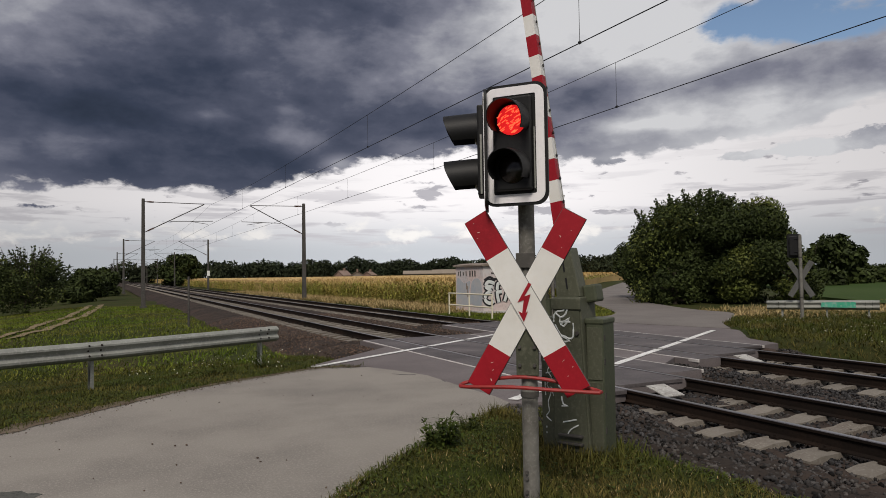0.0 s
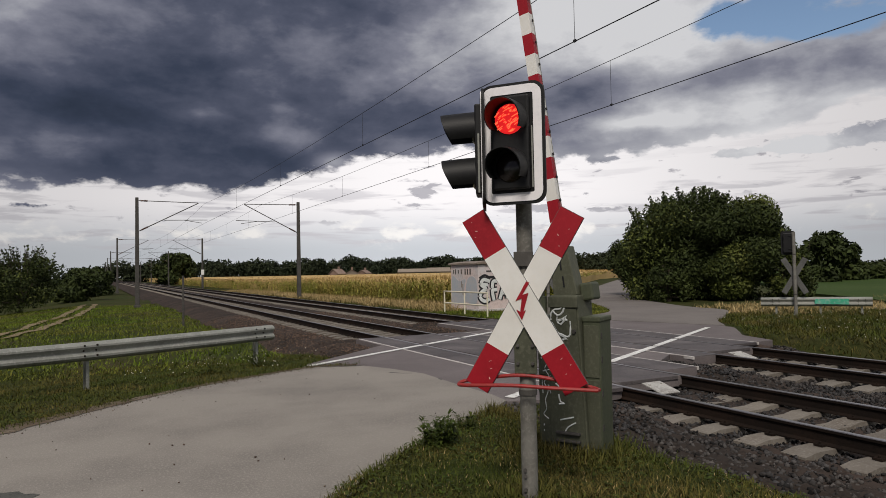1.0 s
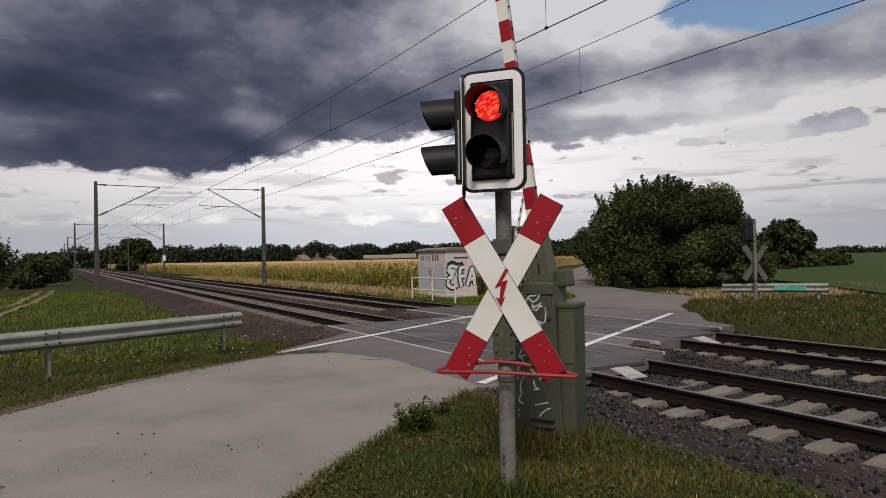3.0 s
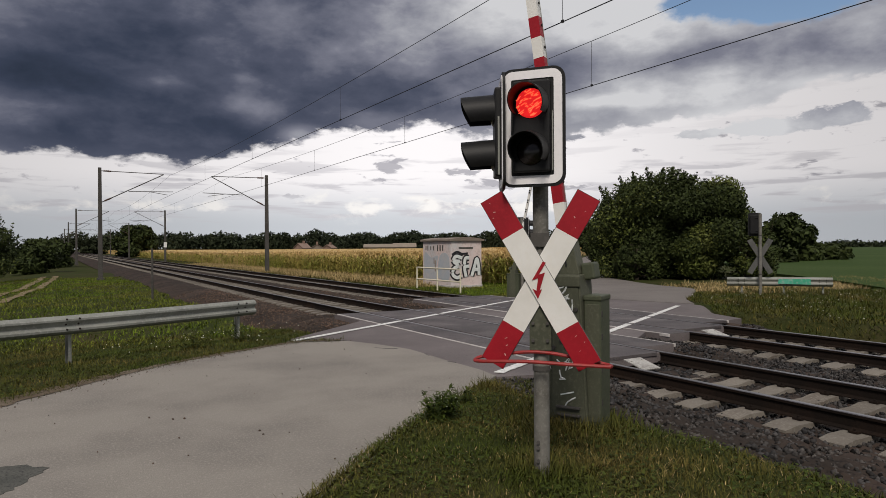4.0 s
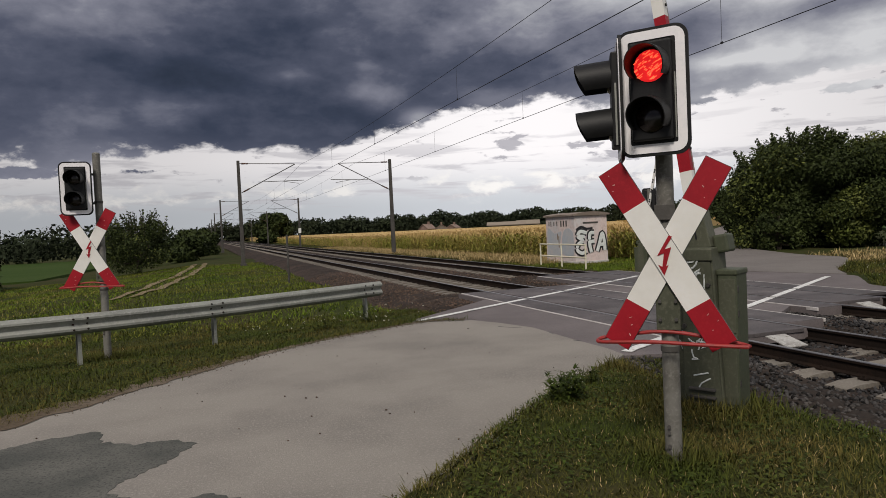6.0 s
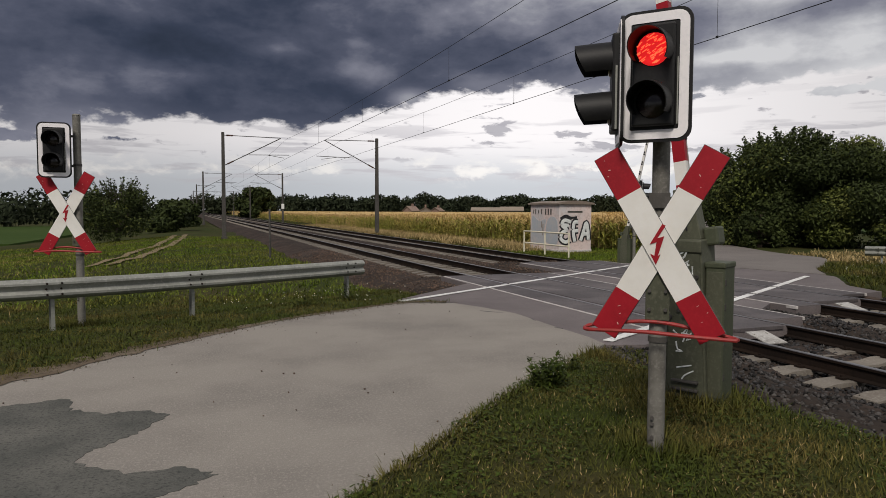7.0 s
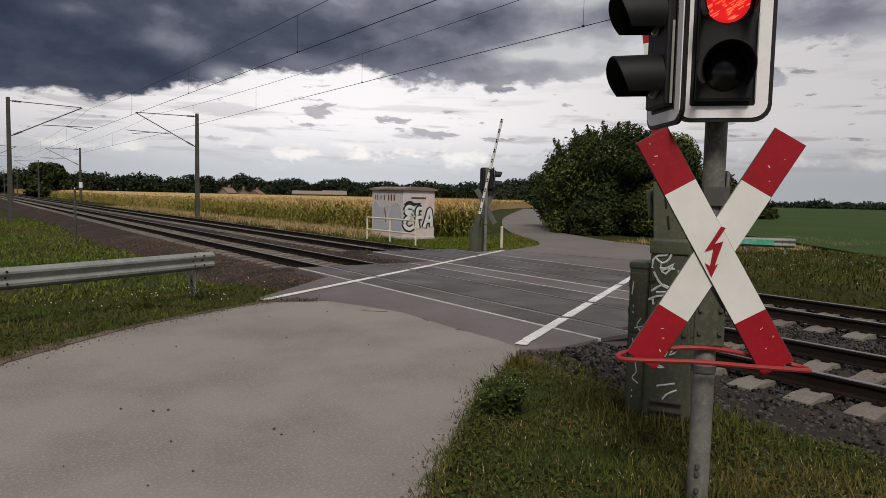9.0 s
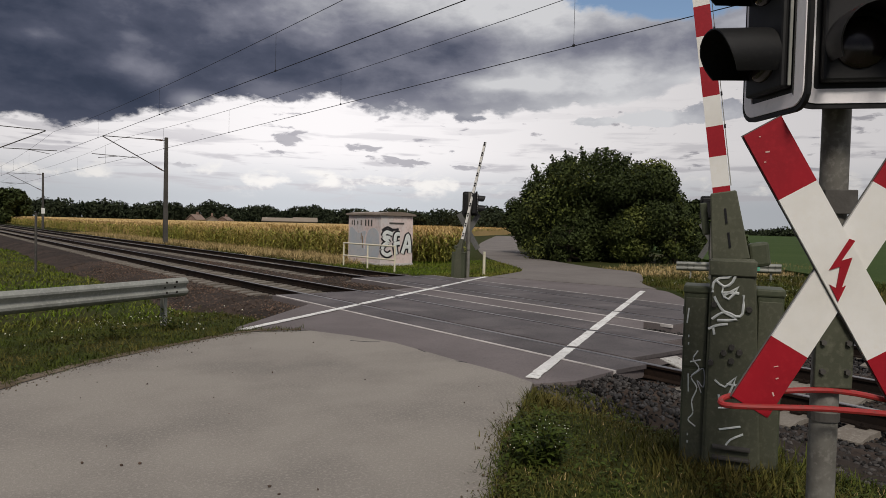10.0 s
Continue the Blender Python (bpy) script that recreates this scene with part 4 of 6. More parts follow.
def crossing_signal(m, label, heads, bolt=True, cross_z=1.364, group="crossing signals", cross_x=0.0):
    """Pole, cross with red ends, guard tube, and lamp heads given as (pose in the signal, lit)."""
    t = thing("crossing_signal", label, "crossing signal", m, group)
    bm = bmesh.new()
    rod(bm, (0, 0, -0.6), (0, 0, 2.82), 0.055, seg=20)
    rod(bm, (0, 0, 2.82), (0, 0, 2.84), 0.06, 0.045, seg=20)
    pole = part("pole", bm, M["pole"], t, "dull grey zinc pole", True)
    each("bolt", M["mast"], pole, [(rod, (-0.02, -0.05, zz), (-0.02, -0.068, zz), 0.013, None, 6) for zz in (0.06, 0.10, 0.19, 0.23)])
    each("clamp", M["mast"], pole, [(rod, (0, 0, zz - 0.018), (0, 0, zz + 0.018), 0.062, None, 20) for zz in (cross_z - 0.62, cross_z + 0.72)])
    # cross: the rising arm lies behind, the falling one in front
    L, w, red, tilt = 1.34, 0.168, 0.298, 30.0
    cross = new("cross")
    cross.parent = t
    cross.location = (cross_x, 0, cross_z)
    for y, ang in ((-0.083, tilt), (-0.097, -tilt)):
        arm = arm_part("cross_arm", cross, y, -L / 2 + red, L / 2 - red, ang, w, M["white"], "white enamelled arm")
        arm_part("red_end", cross, y, L / 2 - red, L / 2, ang, w, M["red"], "red arm end")
        arm_part("red_end", cross, y, -L / 2, -L / 2 + red, ang, w, M["red"], "red arm end with chipped paint")
        bm = bmesh.new()
        mm = pose(0, y + 0.0075, 0, 0, ang, 0)
        prism(bm, [(-w / 2 - 0.004, -L / 2 - 0.004), (w / 2 + 0.004, -L / 2 - 0.004), (w / 2 + 0.004, L / 2 + 0.004), (-w / 2 - 0.004, L / 2 + 0.004)], -0.001, 0.004, mm)
        bmesh.ops.recalc_face_normals(bm, faces=bm.faces[:])
        part("arm_back", bm, M["backgrey"], cross, "grey metal back")
    if bolt:
        bm = bmesh.new()
        zz = [(0.022, 0.130), (-0.052, 0.0), (-0.010, 0.016), (-0.022, -0.072), (-0.048, -0.058), (-0.012, -0.128), (0.016, -0.060), (0.0, -0.070), (0.036, 0.054), (-0.006, 0.040), (0.044, 0.122)]
        prism(bm, zz, -0.108, -0.1045)
        bmesh.ops.recalc_face_normals(bm, faces=bm.faces[:])
        part("lightning_bolt", bm, M["red"], cross, "red lightning arrow")
        rg = np.random.default_rng(12)
        bm = bmesh.new()
        for ang, a0, a1 in ((-tilt, 0.40, 0.65), (-tilt, -0.65, -0.44), (tilt, 0.43, 0.63), (tilt, -0.63, -0.43)):
            for k in range(3):
                yy = -0.1042 if ang < 0 else -0.0902
                mm = pose(0, yy, 0, 0, ang, 0) @ pose(rg.uniform(-0.06, 0.06), 0, rg.uniform(a0, a1), 0, rg.uniform(0, 180), 0)
                box(bm, (0, 0, 0), (rg.uniform(0.005, 0.018), 0.002, rg.uniform(0.003, 0.006)), mm)
        part("paint_chips", bm, M["chip"], cross, "pale chipped paint")["kind"] = "stuff"
    # bracket plates on the pole
    bm = bmesh.new()
    box(bm, (0, -0.062, cross_z + 0.28), (0.13, 0.024, 0.10), bevel=0.004)
    part("bracket", bm, M["mast"], t, "grey mounting plate")
    bm = bmesh.new()
    box(bm, (0, -0.062, cross_z - 0.34), (0.15, 0.024, 0.30), bevel=0.004)
    br = part("bracket", bm, M["green"] if bolt else M["mast"], t, "olive mounting plate")
    each("bracket_bolt", M["mast"], br, [(rod, (xx, -0.072, cross_z + zz), (xx, -0.09, cross_z + zz), 0.012, None, 6) for xx in (-0.05, 0.05) for zz in (-0.42, -0.30)])
    # red guard tube round the foot of the cross
    if bolt:
        z0 = cross_z - 0.565
        loop = smooth_line([(0.50, -0.145, z0 - 0.01), (0.2, -0.16, z0), (-0.08, -0.17, z0 + 0.012), (-0.40, -0.15, z0 + 0.002), (-0.485, -0.11, z0), (-0.44, -0.06, z0 + 0.02), (-0.25, -0.052, z0 + 0.045),
                            (-0.06, -0.07, z0 + 0.065), (0.1, -0.06, z0 + 0.055), (0.3, -0.05, z0 + 0.02), (0.46, -0.06, z0 - 0.005), (0.51, -0.10, z0 - 0.012)], 4)
        bm = bmesh.new()
        loop = [(x * 0.94 + cross_x, y, z) for x, y, z in loop]
        tube(bm, loop, 0.0125, 8, True)
        bmesh.ops.recalc_face_normals(bm, faces=bm.faces[:])
        part("guard_tube", bm, M["redtube"], t, "bent red tube round the foot of the cross", True)
    for hm, lit, lab in heads:
        h = signal_head(t, hm, lit, lab)
        c = hm @ Vector((0, 0.13, 0))
        each("head_bracket", M["black"], t, [(rod, (0, 0, c.z + dz_), (c.x, c.y, c.z + dz_), 0.018, None, 8) for dz_ in (-0.22, 0.22)])
    return t


HEADS = [(pose(-0.032, -0.20, 2.405, 0, 0, -8), True, "black two-lamp head with lit red lamp"),
         (pose(-0.268, -0.03, 2.395, 0, 0, -78), False, "black two-lamp head turned along the road")]
S_NEAR = pose(1.19, 4.28, 0.15, 0, 0, -43)
crossing_signal(S_NEAR, "two-headed crossing signal with red and white cross on a zinc pole", HEADS)
crossing_signal(pose(-3.27, 12.98, 0.20, 0, 0, -14) @ Matrix.Diagonal((1.07, 1.07, 1.07, 1)), "crossing signal with dark lamps behind the guardrail",
                [(pose(-0.24, -0.2, 2.29, 0, 0, 12), False, "black two-lamp head with white border")], cross_x=-0.14)
crossing_signal(pose(12.84, 20.36, -0.08, 0, 0, 150), "far crossing signal seen from behind beside the barrier",
                [(pose(-0.02, -0.2, 2.475, 0, 0, -8), False, "black two-lamp head seen from behind"), (pose(-0.22, 0.05, 2.475, 0, 0, -95), False, "black two-lamp head seen from the side")], False, 1.55)
crossing_signal(pose(19.44, 15.52, -0.02, 0, 0, 128), "far crossing signal seen from behind beside the hedge",
                [(pose(0.16, -0.18, 2.475, 0, 0, -4), False, "black two-lamp head seen from behind")], False)

# ---------------------------------------------------------------- barriers


def scribble(parent, strokes, m, r, material, label):
    """Sprayed lines on a flat side; strokes are lists of (x, z)."""
    bm = bmesh.new()
    for st in strokes:
        tube(bm, [m @ Vector((x, -0.001, z)) for x, z in smooth_line(st, 5)], r, 5)
    bmesh.ops.recalc_face_normals(bm, faces=bm.faces[:])
    return part("graffiti", bm, material, parent, label)


def barrier(m, label, length, lean, dotted, paint, tags):
    """Barrier drive: tapered housing, two side cabinets, boom. The boom leans towards local -x; front -y."""
    t = thing("crossing_barrier", label, "level crossing barrier", m, "barriers")
    bm = bmesh.new()
    y0, y1 = -0.17, 0.20
    out = [(-0.17, 0.0), (0.21, 0.0), (0.13, 1.42), (-0.15, 1.42)]
    prism(bm, out, y0, y1)
    bmesh.ops.recalc_face_normals(bm, faces=bm.faces[:])
    bmesh.ops.bevel(bm, geom=bm.edges[:], offset=0.012, segments=2, profile=0.5, affect="EDGES")
    h = part("housing", bm, M["green"], t, "tapered olive metal housing")
    bm = bmesh.new()
    box(bm, (-0.01, y0 - 0.012, 1.36), (0.30, 0.03, 0.10), bevel=0.008)
    prism(bm, [(-0.15, 0.06), (0.19, 0.06), (0.12, 1.30), (-0.135, 1.30)], y0 - 0.013, y0 + 0.002)
    part("front_cover", bm, M["green"], h)
    each("cover_bolt", M["mast"], h, [(rod, (x, y0 - 0.01, z), (x, y0 - 0.035, z), 0.022, 0.018, 8) for x, z in
                                      ((-0.12, 1.12), (0.10, 1.10), (-0.13, 0.74), (0.13, 0.72), (-0.05, 0.81), (0.0, 0.85), (0.05, 0.82), (0.0, 0.76))])
    each("cover_handle", M["mast"], h, [(box, (0.02, y0 - 0.03, z), (0.24, 0.05, 0.022), None, 0.006) for z in (0.20, 0.13)])
    for s, nm in ((1, "side_cabinet"), (-1, "side_cabinet")):
        bm = bmesh.new()
        cx = 0.235 * s
        box(bm, (cx, 0.05, 0.60), (0.17, 0.30, 1.20), None, 0.015)
        box(bm, (cx, 0.05, 1.205), (0.185, 0.32, 0.05), None, 0.012)
        c = part(nm, bm, M["greendark"], t, "narrow olive side cabinet")
        each("cabinet_door", M["green"], c, [(box, (cx, -0.103, 0.92), (0.145, 0.012, 0.46), None, 0.004), (box, (cx, -0.103, 0.37), (0.145, 0.012, 0.60), None, 0.004)])
        each("hinge", M["mast"], c, [(box, (cx + 0.086 * s, -0.07, z), (0.010, 0.03, 0.055), None, 0.003) for z in (0.25, 0.55, 0.85, 1.06)])
    # pivot block over the housing
    bm = bmesh.new()
    bmb = pose(-0.035, 0.02, 1.40, 0, -lean, 0)
    prism(bm, [(-0.115, 0.0), (0.135, 0.0), (0.095, 0.46), (-0.075, 0.46)], -0.10, 0.10, bmb)
    bmesh.ops.recalc_face_normals(bm, faces=bm.faces[:])
    bmesh.ops.bevel(bm, geom=bm.edges[:], offset=0.008, segments=1, affect="EDGES")
    pv = part("boom_holder", bm, M["green"], t, "olive boom holder")
    each("slot", M["dark"], pv, [(box, (0.01, -0.104, 0.30), (0.014, 0.006, 0.10), bmb), (box, (0.015, -0.104, 0.14), (0.014, 0.006, 0.10), bmb)])
    each("limit_switch_box", M["greendark"], t, [(box, (-0.13, 0.05, 0.30), (0.05, 0.08, 0.22), bmb, 0.01)])
    each("counterweight", M["greendark"], t, [(box, (0.20, 0.07, 0.02), (0.13, 0.20, 0.16), bmb, 0.02)])
    # boom in red and white fields
    boom = new("boom")
    boom.parent = t
    boom.matrix_basis = bmb
    z, k, step = 0.44, 0, 0.203
    if dotted:
        step = 0.5
    while z < length:
        z2 = min(z + step if k else z + 0.06, length)
        w0, w1 = 0.118 - 0.018 * z / length, 0.118 - 0.018 * z2 / length
        bm = bmesh.new()
        o0 = [bm.verts.new((x * w0 / 2, y * 0.045, z)) for x, y in ((-1, -1), (1, -1), (1, 1), (-1, 1))]
        o1 = [bm.verts.new((x * w1 / 2, y * 0.045, z2)) for x, y in ((-1, -1), (1, -1), (1, 1), (-1, 1))]
        bm.faces.new(o0[::-1])
        bm.faces.new(o1)
        for i in range(4):
            bm.faces.new((o0[i], o0[(i + 1) % 4], o1[(i + 1) % 4], o1[i]))
        part("boom_field", bm, M["white"] if (k % 2 or dotted) else M["red"], boom, "" if dotted else ("white boom field" if k % 2 else "red boom field"))
        z, k = z2, k + 1
    if dotted:
        spots = [(rod, (0, yy, zz), (0, yy * 1.2, zz), 0.042, None, 8) for i in range(20) for zz in [0.62 + (length - 0.75) * (i // 2) / 9 + (0.10 if i % 2 else 0)] for yy in (-0.047, 0.047)]
    else:
        spots = [(rod, (0.062, 0, 0.9 + 0.22 * i), (0.075, 0, 0.9 + 0.22 * i), 0.014, None, 6) for i in range(12)]
    each("reflector", M["dark"], boom, spots, "small dark reflector")
    # hanging fringe rods folded against the boom, edge lines of wire
    bm = bmesh.new()
    tube(bm, [(0.066, 0, 0.5), (0.075, 0, length * 0.5), (0.058, 0, length - 0.05)], 0.004, 5)
    part("boom_wire", bm, M["galv"], boom)
    if tags:
        front_ = Matrix.Translation((0, y0 - 0.0145, 0))
        upper_tag = [[(-0.135, 1.2), (-0.131, 1.26), (-0.093, 1.294), (-0.036, 1.3), (0.01, 1.34), (-0.01, 1.273), (-0.062, 1.24), (-0.115, 1.28)], [(-0.069, 1.24), (-0.066, 1.18), (0.03, 1.24), (-0.032, 1.16), (-0.072, 1.2), (0.034, 1.2)], [(0.062, 1.193), (0.06, 1.072), (0.016, 1.052), (-0.053, 1.079), (-0.134, 1.025)], [(-0.123, 1.173), (-0.098, 1.126), (-0.053, 1.072), (0.029, 1.032), (-0.099, 1.019)], [(-0.153, 0.958), (-0.102, 0.985), (-0.03, 0.999)], [(-0.124, 0.972), (-0.114, 0.925)]]
        lower_tag = [[(-0.101, 0.63), (-0.033, 0.59), (0.036, 0.664), (-0.009, 0.536)], [(-0.024, 0.61), (0.087, 0.597), (0.02, 0.55), (0.068, 0.623)], [(-0.072, 0.536), (-0.056, 0.469), (-0.008, 0.456), (-0.072, 0.449)], [(-0.061, 0.308), (0.075, 0.342)], [(-0.021, 0.194), (0.012, 0.248), (0.093, 0.295)]]
        for r_, tag in ((0.0090, upper_tag), (0.0070, lower_tag)):
            for st in tag:
                bm = bmesh.new()
                tube(bm, [front_ @ Vector((x, -0.001, z)) for x, z in smooth_line(st, 2)], r_, 5)
                bmesh.ops.recalc_face_normals(bm, faces=bm.faces[:])
                part("graffiti", bm, M["spray"], h, "white spray line")
        side = Matrix.Translation((-0.235, -0.1105, 0))
        for st in ([(0.02, 0.80), (-0.01, 0.74), (0.03, 0.68), (-0.02, 0.62), (0.02, 0.55), (-0.01, 0.46), (0.0, 0.38), (-0.03, 0.33), (0.02, 0.29)], [(-0.03, 0.72), (0.04, 0.74)], [(-0.04, 0.64), (-0.035, 0.52)],
                   [(-0.045, 0.90), (-0.045, 0.885)], [(-0.045, 0.85), (-0.045, 0.835)], [(-0.03, 0.24), (-0.03, 0.225)], [(-0.03, 0.19), (-0.03, 0.175)], [(-0.05, 1.08), (-0.06, 0.98)]):
            scribble(h, [st], side, 0.005, M["spray"], "white spray line")
        scribble(h, [[(0.0, 0.64), (0.06, 0.68), (0.065, 0.56), (0.02, 0.60), (0.05, 0.52)]], side, 0.004, M["spraycoolwall"], "pale blue spray line")
    # concrete foot
    bm = bmesh.new()
    box(bm, (0, 0.04, -0.16), (0.70, 0.40, 0.30), None, 0.02)
    part("foundation", bm, M["kerb"], t, "weathered concrete foot")
    return t


barrier(pose(2.40, 5.365, 0.09, 0, 0, -60) @ Matrix.Diagonal((0.93, 0.93, 0.985, 1)), "olive level crossing barrier with raised red and white boom", 5.2, 8.2, False, M["green"], True)
barrier(pose(12.66, 20.60, -0.12, 0, 0, 120) @ Matrix.Diagonal((0.72, 0.72, 0.72, 1)), "olive far barrier with raised white boom", 5.0, 12.5, True, M["green"], False)

# ---------------------------------------------------------------- guardrails


def guardrail(line, posts, label, splash=False):
    """A W-beam along (x, y, z of its top), with posts at given places."""
    t = thing("guardrail", label, "guardrail", None, "guardrails")
    prof_ = [(0.0, 0.0), (-0.035, -0.012), (-0.08, -0.055), (-0.082, -0.085), (-0.035, -0.135), (-0.030, -0.165), (-0.082, -0.215), (-0.080, -0.250), (-0.035, -0.295), (0.0, -0.31)]
    p = [np.array(q) for q in line]
    bm = bmesh.new()
    rings = []
    for i, q in enumerate(p):
        d = p[min(i + 1, len(p) - 1)] - p[max(i - 1, 0)]
        d = d[:2] / np.linalg.norm(d[:2])
        nn = np.array([-d[1], d[0]])
        ring = [(q[0] - nn[0] * -o, q[1] - nn[1] * -o, q[2] + zz) for o, zz in prof_]
        back = [(a + nn[0] * 0.004, b + nn[1] * 0.004, c) for a, b, c in ring]
        rings.append([bm.verts.new(v) for v in ring + back[::-1]])
    n = len(rings[0])
    for a, b in zip(rings, rings[1:]):
        for k in range(n):
            bm.faces.new((a[k], a[(k + 1) % n], b[(k + 1) % n], b[k]))
    bm.faces.new(rings[0])
    bm.faces.new(rings[-1][::-1])
    bmesh.ops.recalc_face_normals(bm, faces=bm.faces[:])
    beam = part("beam", bm, M["galv"], t, "grey galvanised W-shaped beam", True)
    for x, y, top, ground in posts:
        bm = bmesh.new()
        d = p[-1] - p[0]
        ang = math.degrees(math.atan2(d[1], d[0]))
        m = pose(x, y, 0, 0, 0, ang)
        for oy in (0.0, 0.10):
            box(bm, (0, 0.05 + oy, (top + ground - 0.3) / 2), (0.055, 0.006, top - ground + 0.3), m)
        box(bm, (0.025, 0.10, (top + ground - 0.3) / 2), (0.006, 0.10, top - ground + 0.3), m)
        box(bm, (0, 0.03, top - 0.13), (0.07, 0.06, 0.08), m)
        part("post", bm, M["galv"], t)
        for zz, yy in ((-0.06, -0.078), (-0.145, -0.030), (-0.225, -0.082)):
            for xx in (-0.10, 0.10):
                q = m @ Vector((xx, yy, top + zz + 0.02))
                each("beam_bolt", M["railside"], beam, [(rod, q, q + (m.to_3x3() @ Vector((0, -0.022, 0))), 0.016, None, 6)])
    if splash:
        bm = bmesh.new()
        a, b = p[0] + (p[-1] - p[0]) * 0.50, p[0] + (p[-1] - p[0]) * 0.80
        d = (p[-1] - p[0])[:2] / np.linalg.norm((p[-1] - p[0])[:2])
        nn = np.array([-d[1], d[0]]) * 0.095
        for sgn in (1, -1):
            v = [bm.verts.new((q[0] + nn[0] * sgn, q[1] + nn[1] * sgn, q[2] + zz)) for q, zz in ((a, -0.06), (b, -0.05), (b, -0.24), (a, -0.22))]
            bm.faces.new(v)
        r = bmesh.ops.extrude_face_region(bm, geom=bm.faces[:])
        for v in r["geom"]:
            if isinstance(v, bmesh.types.BMVert):
                v.co.x += 0.003
        part("graffiti", bm, M["spraygreen"], beam, "bright green spray paint")
    return t


GL = smooth_line([(-4.95, 11.85, 0.70), (-3.3, 12.35, 0.685), (-1.6, 13.05, 0.675), (0.1, 13.85, 0.675), (1.82, 14.72, 0.676)], 3)
guardrail(GL, [(-4.75, 11.93, 0.66, 0.0), (-3.55, 12.26, 0.66, 0.0), (-1.55, 13.08, 0.66, 0.0), (1.50, 14.56, 0.66, -0.05)], "grey galvanised guardrail on short posts beside the road")
guardrail(smooth_line([(20.9, 13.85, 0.63), (20.1, 15.1, 0.62), (19.1, 16.6, 0.60)], 3)[::-1], [(19.35, 16.2, 0.58, 0.0), (20.1, 15.1, 0.58, 0.0), (20.75, 14.1, 0.58, 0.0)], "grey guardrail with green spray paint behind the far signal", True)

# ---------------------------------------------------------------- hut and railing
HL, HS = 2.8, 1.75                                # the long side faces the track, the short one the road
hut = thing("relay_hut", "small flat-roofed hut with faded graffiti walls", "hut", pose(14.64, 28.5, -0.30))
bm = bmesh.new()
box(bm, (HS / 2, HL / 2, 1.16), (HS, HL, 2.32), None, 0.02)
wall = part("wall", bm, M["hut"], hut, "faded pinkish white rendered walls")
bm = bmesh.new()
nseg = 12
under = [(-0.10 + (HS + 0.20) * i / nseg, 2.322) for i in range(nseg + 1)]
over = [(x, 2.40 + 0.10 * math.sin(math.pi * i / nseg)) for i, (x, z) in enumerate(under)]
prism(bm, under + over[::-1], -0.10, HL + 0.10)
bmesh.ops.recalc_face_normals(bm, faces=bm.faces[:])
part("roof", bm, M["hutroof"], hut, "low arched brown felt roof")
SIDE = Matrix(((0, 1, 0, -0.004), (-1, 0, 0, HL), (0, 0, 1, 0), (0, 0, 0, 1)))    # drawing plane of the long wall, seen from the track


def blot(outline, material, label, m, dy=0.0):
    bm = bmesh.new()
    pts = smooth_line(outline + [outline[0]], 4)[:-1]
    prism(bm, pts, -0.004 - dy, 0.002, m)
    bmesh.ops.recalc_face_normals(bm, faces=bm.faces[:])
    part("graffiti", bm, material, wall, label)


def strokes(lines, r, material, label, m, flat_=0.0):
    bm = bmesh.new()
    for st in lines:
        tube(bm, [m @ Vector((x, 0, z)) for x, z in smooth_line(st, 5)], r, 8)
    if flat_:
        for v in bm.verts:
            v.co.y = 0.08 * v.co.y - flat_
    bmesh.ops.recalc_face_normals(bm, faces=bm.faces[:])
    part("graffiti", bm, material, wall, label)


FRONT = Matrix.Translation((0, -0.002, 0))
# bluish fields colour in the cooler light on the track-side wall
blot([(0.1, 0.45), (0.9, 0.38), (1.6, 0.5), (1.4, 1.0), (1.55, 1.6), (0.9, 1.5), (0.2, 1.75)], M["spraycoolwall"], "pale blue field, cool light of this wall in its colour", SIDE)
blot([(1.5, 0.55), (2.3, 0.4), (2.7, 0.6), (2.65, 1.5), (2.2, 1.75), (1.7, 1.5)], M["spraycoolwall"], "pale blue field, cool light of this wall in its colour", SIDE, 0.003)
LETTERS = [[(0.62, 1.50), (0.28, 1.58), (0.14, 1.36), (0.40, 1.14), (0.16, 1.00), (0.10, 0.72), (0.34, 0.56), (0.58, 0.66)], [(0.14, 1.36), (0.50, 1.34)],
           [(1.02, 1.50), (0.80, 1.46), (0.76, 1.0), (0.84, 0.58)], [(0.80, 1.08), (1.02, 1.10)], [(1.16, 0.62), (1.32, 1.08), (1.46, 1.46), (1.56, 1.05), (1.58, 0.66)], [(1.24, 0.92), (1.54, 0.94)]]
strokes(LETTERS, 0.155, M["spraydark"], "thick black sprayed outlines", FRONT, 0.0165)
strokes(LETTERS, 0.082, M["spray"], "white sprayed letters", FRONT, 0.026)
strokes([[(0.06, 1.66), (0.35, 1.80), (0.62, 1.70), (0.95, 1.72)]], 0.05, M["spraydark"], "black sprayed sweep", FRONT, 0.0165)
for k, (x, h_) in enumerate(((0.35, 0.20), (0.55, 0.26), (0.85, 0.18), (1.15, 0.24), (1.55, 0.28), (1.80, 0.28), (2.05, 0.28))):
    bm = bmesh.new()
    box(bm, (x, -0.006, 1.98), (0.10 if k > 3 else 0.07, 0.012, h_), SIDE)
    part("graffiti", bm, M["mast"], wall, "illegible grey mark")
for x, z, w_, h_ in ((1.3, 1.1, 0.07, 0.55), (1.18, 1.35, 0.06, 0.3)):
    bm = bmesh.new()
    box(bm, (x, -0.006, z), (w_, 0.012, h_), SIDE)
    part("graffiti", bm, M["woodpost"], wall, "brown drip mark")
bm = bmesh.new()
box(bm, (0.85, -0.004, 1.98), (0.8, 0.012, 0.08), FRONT)
part("graffiti", bm, M["mast"], wall, "illegible grey bar")
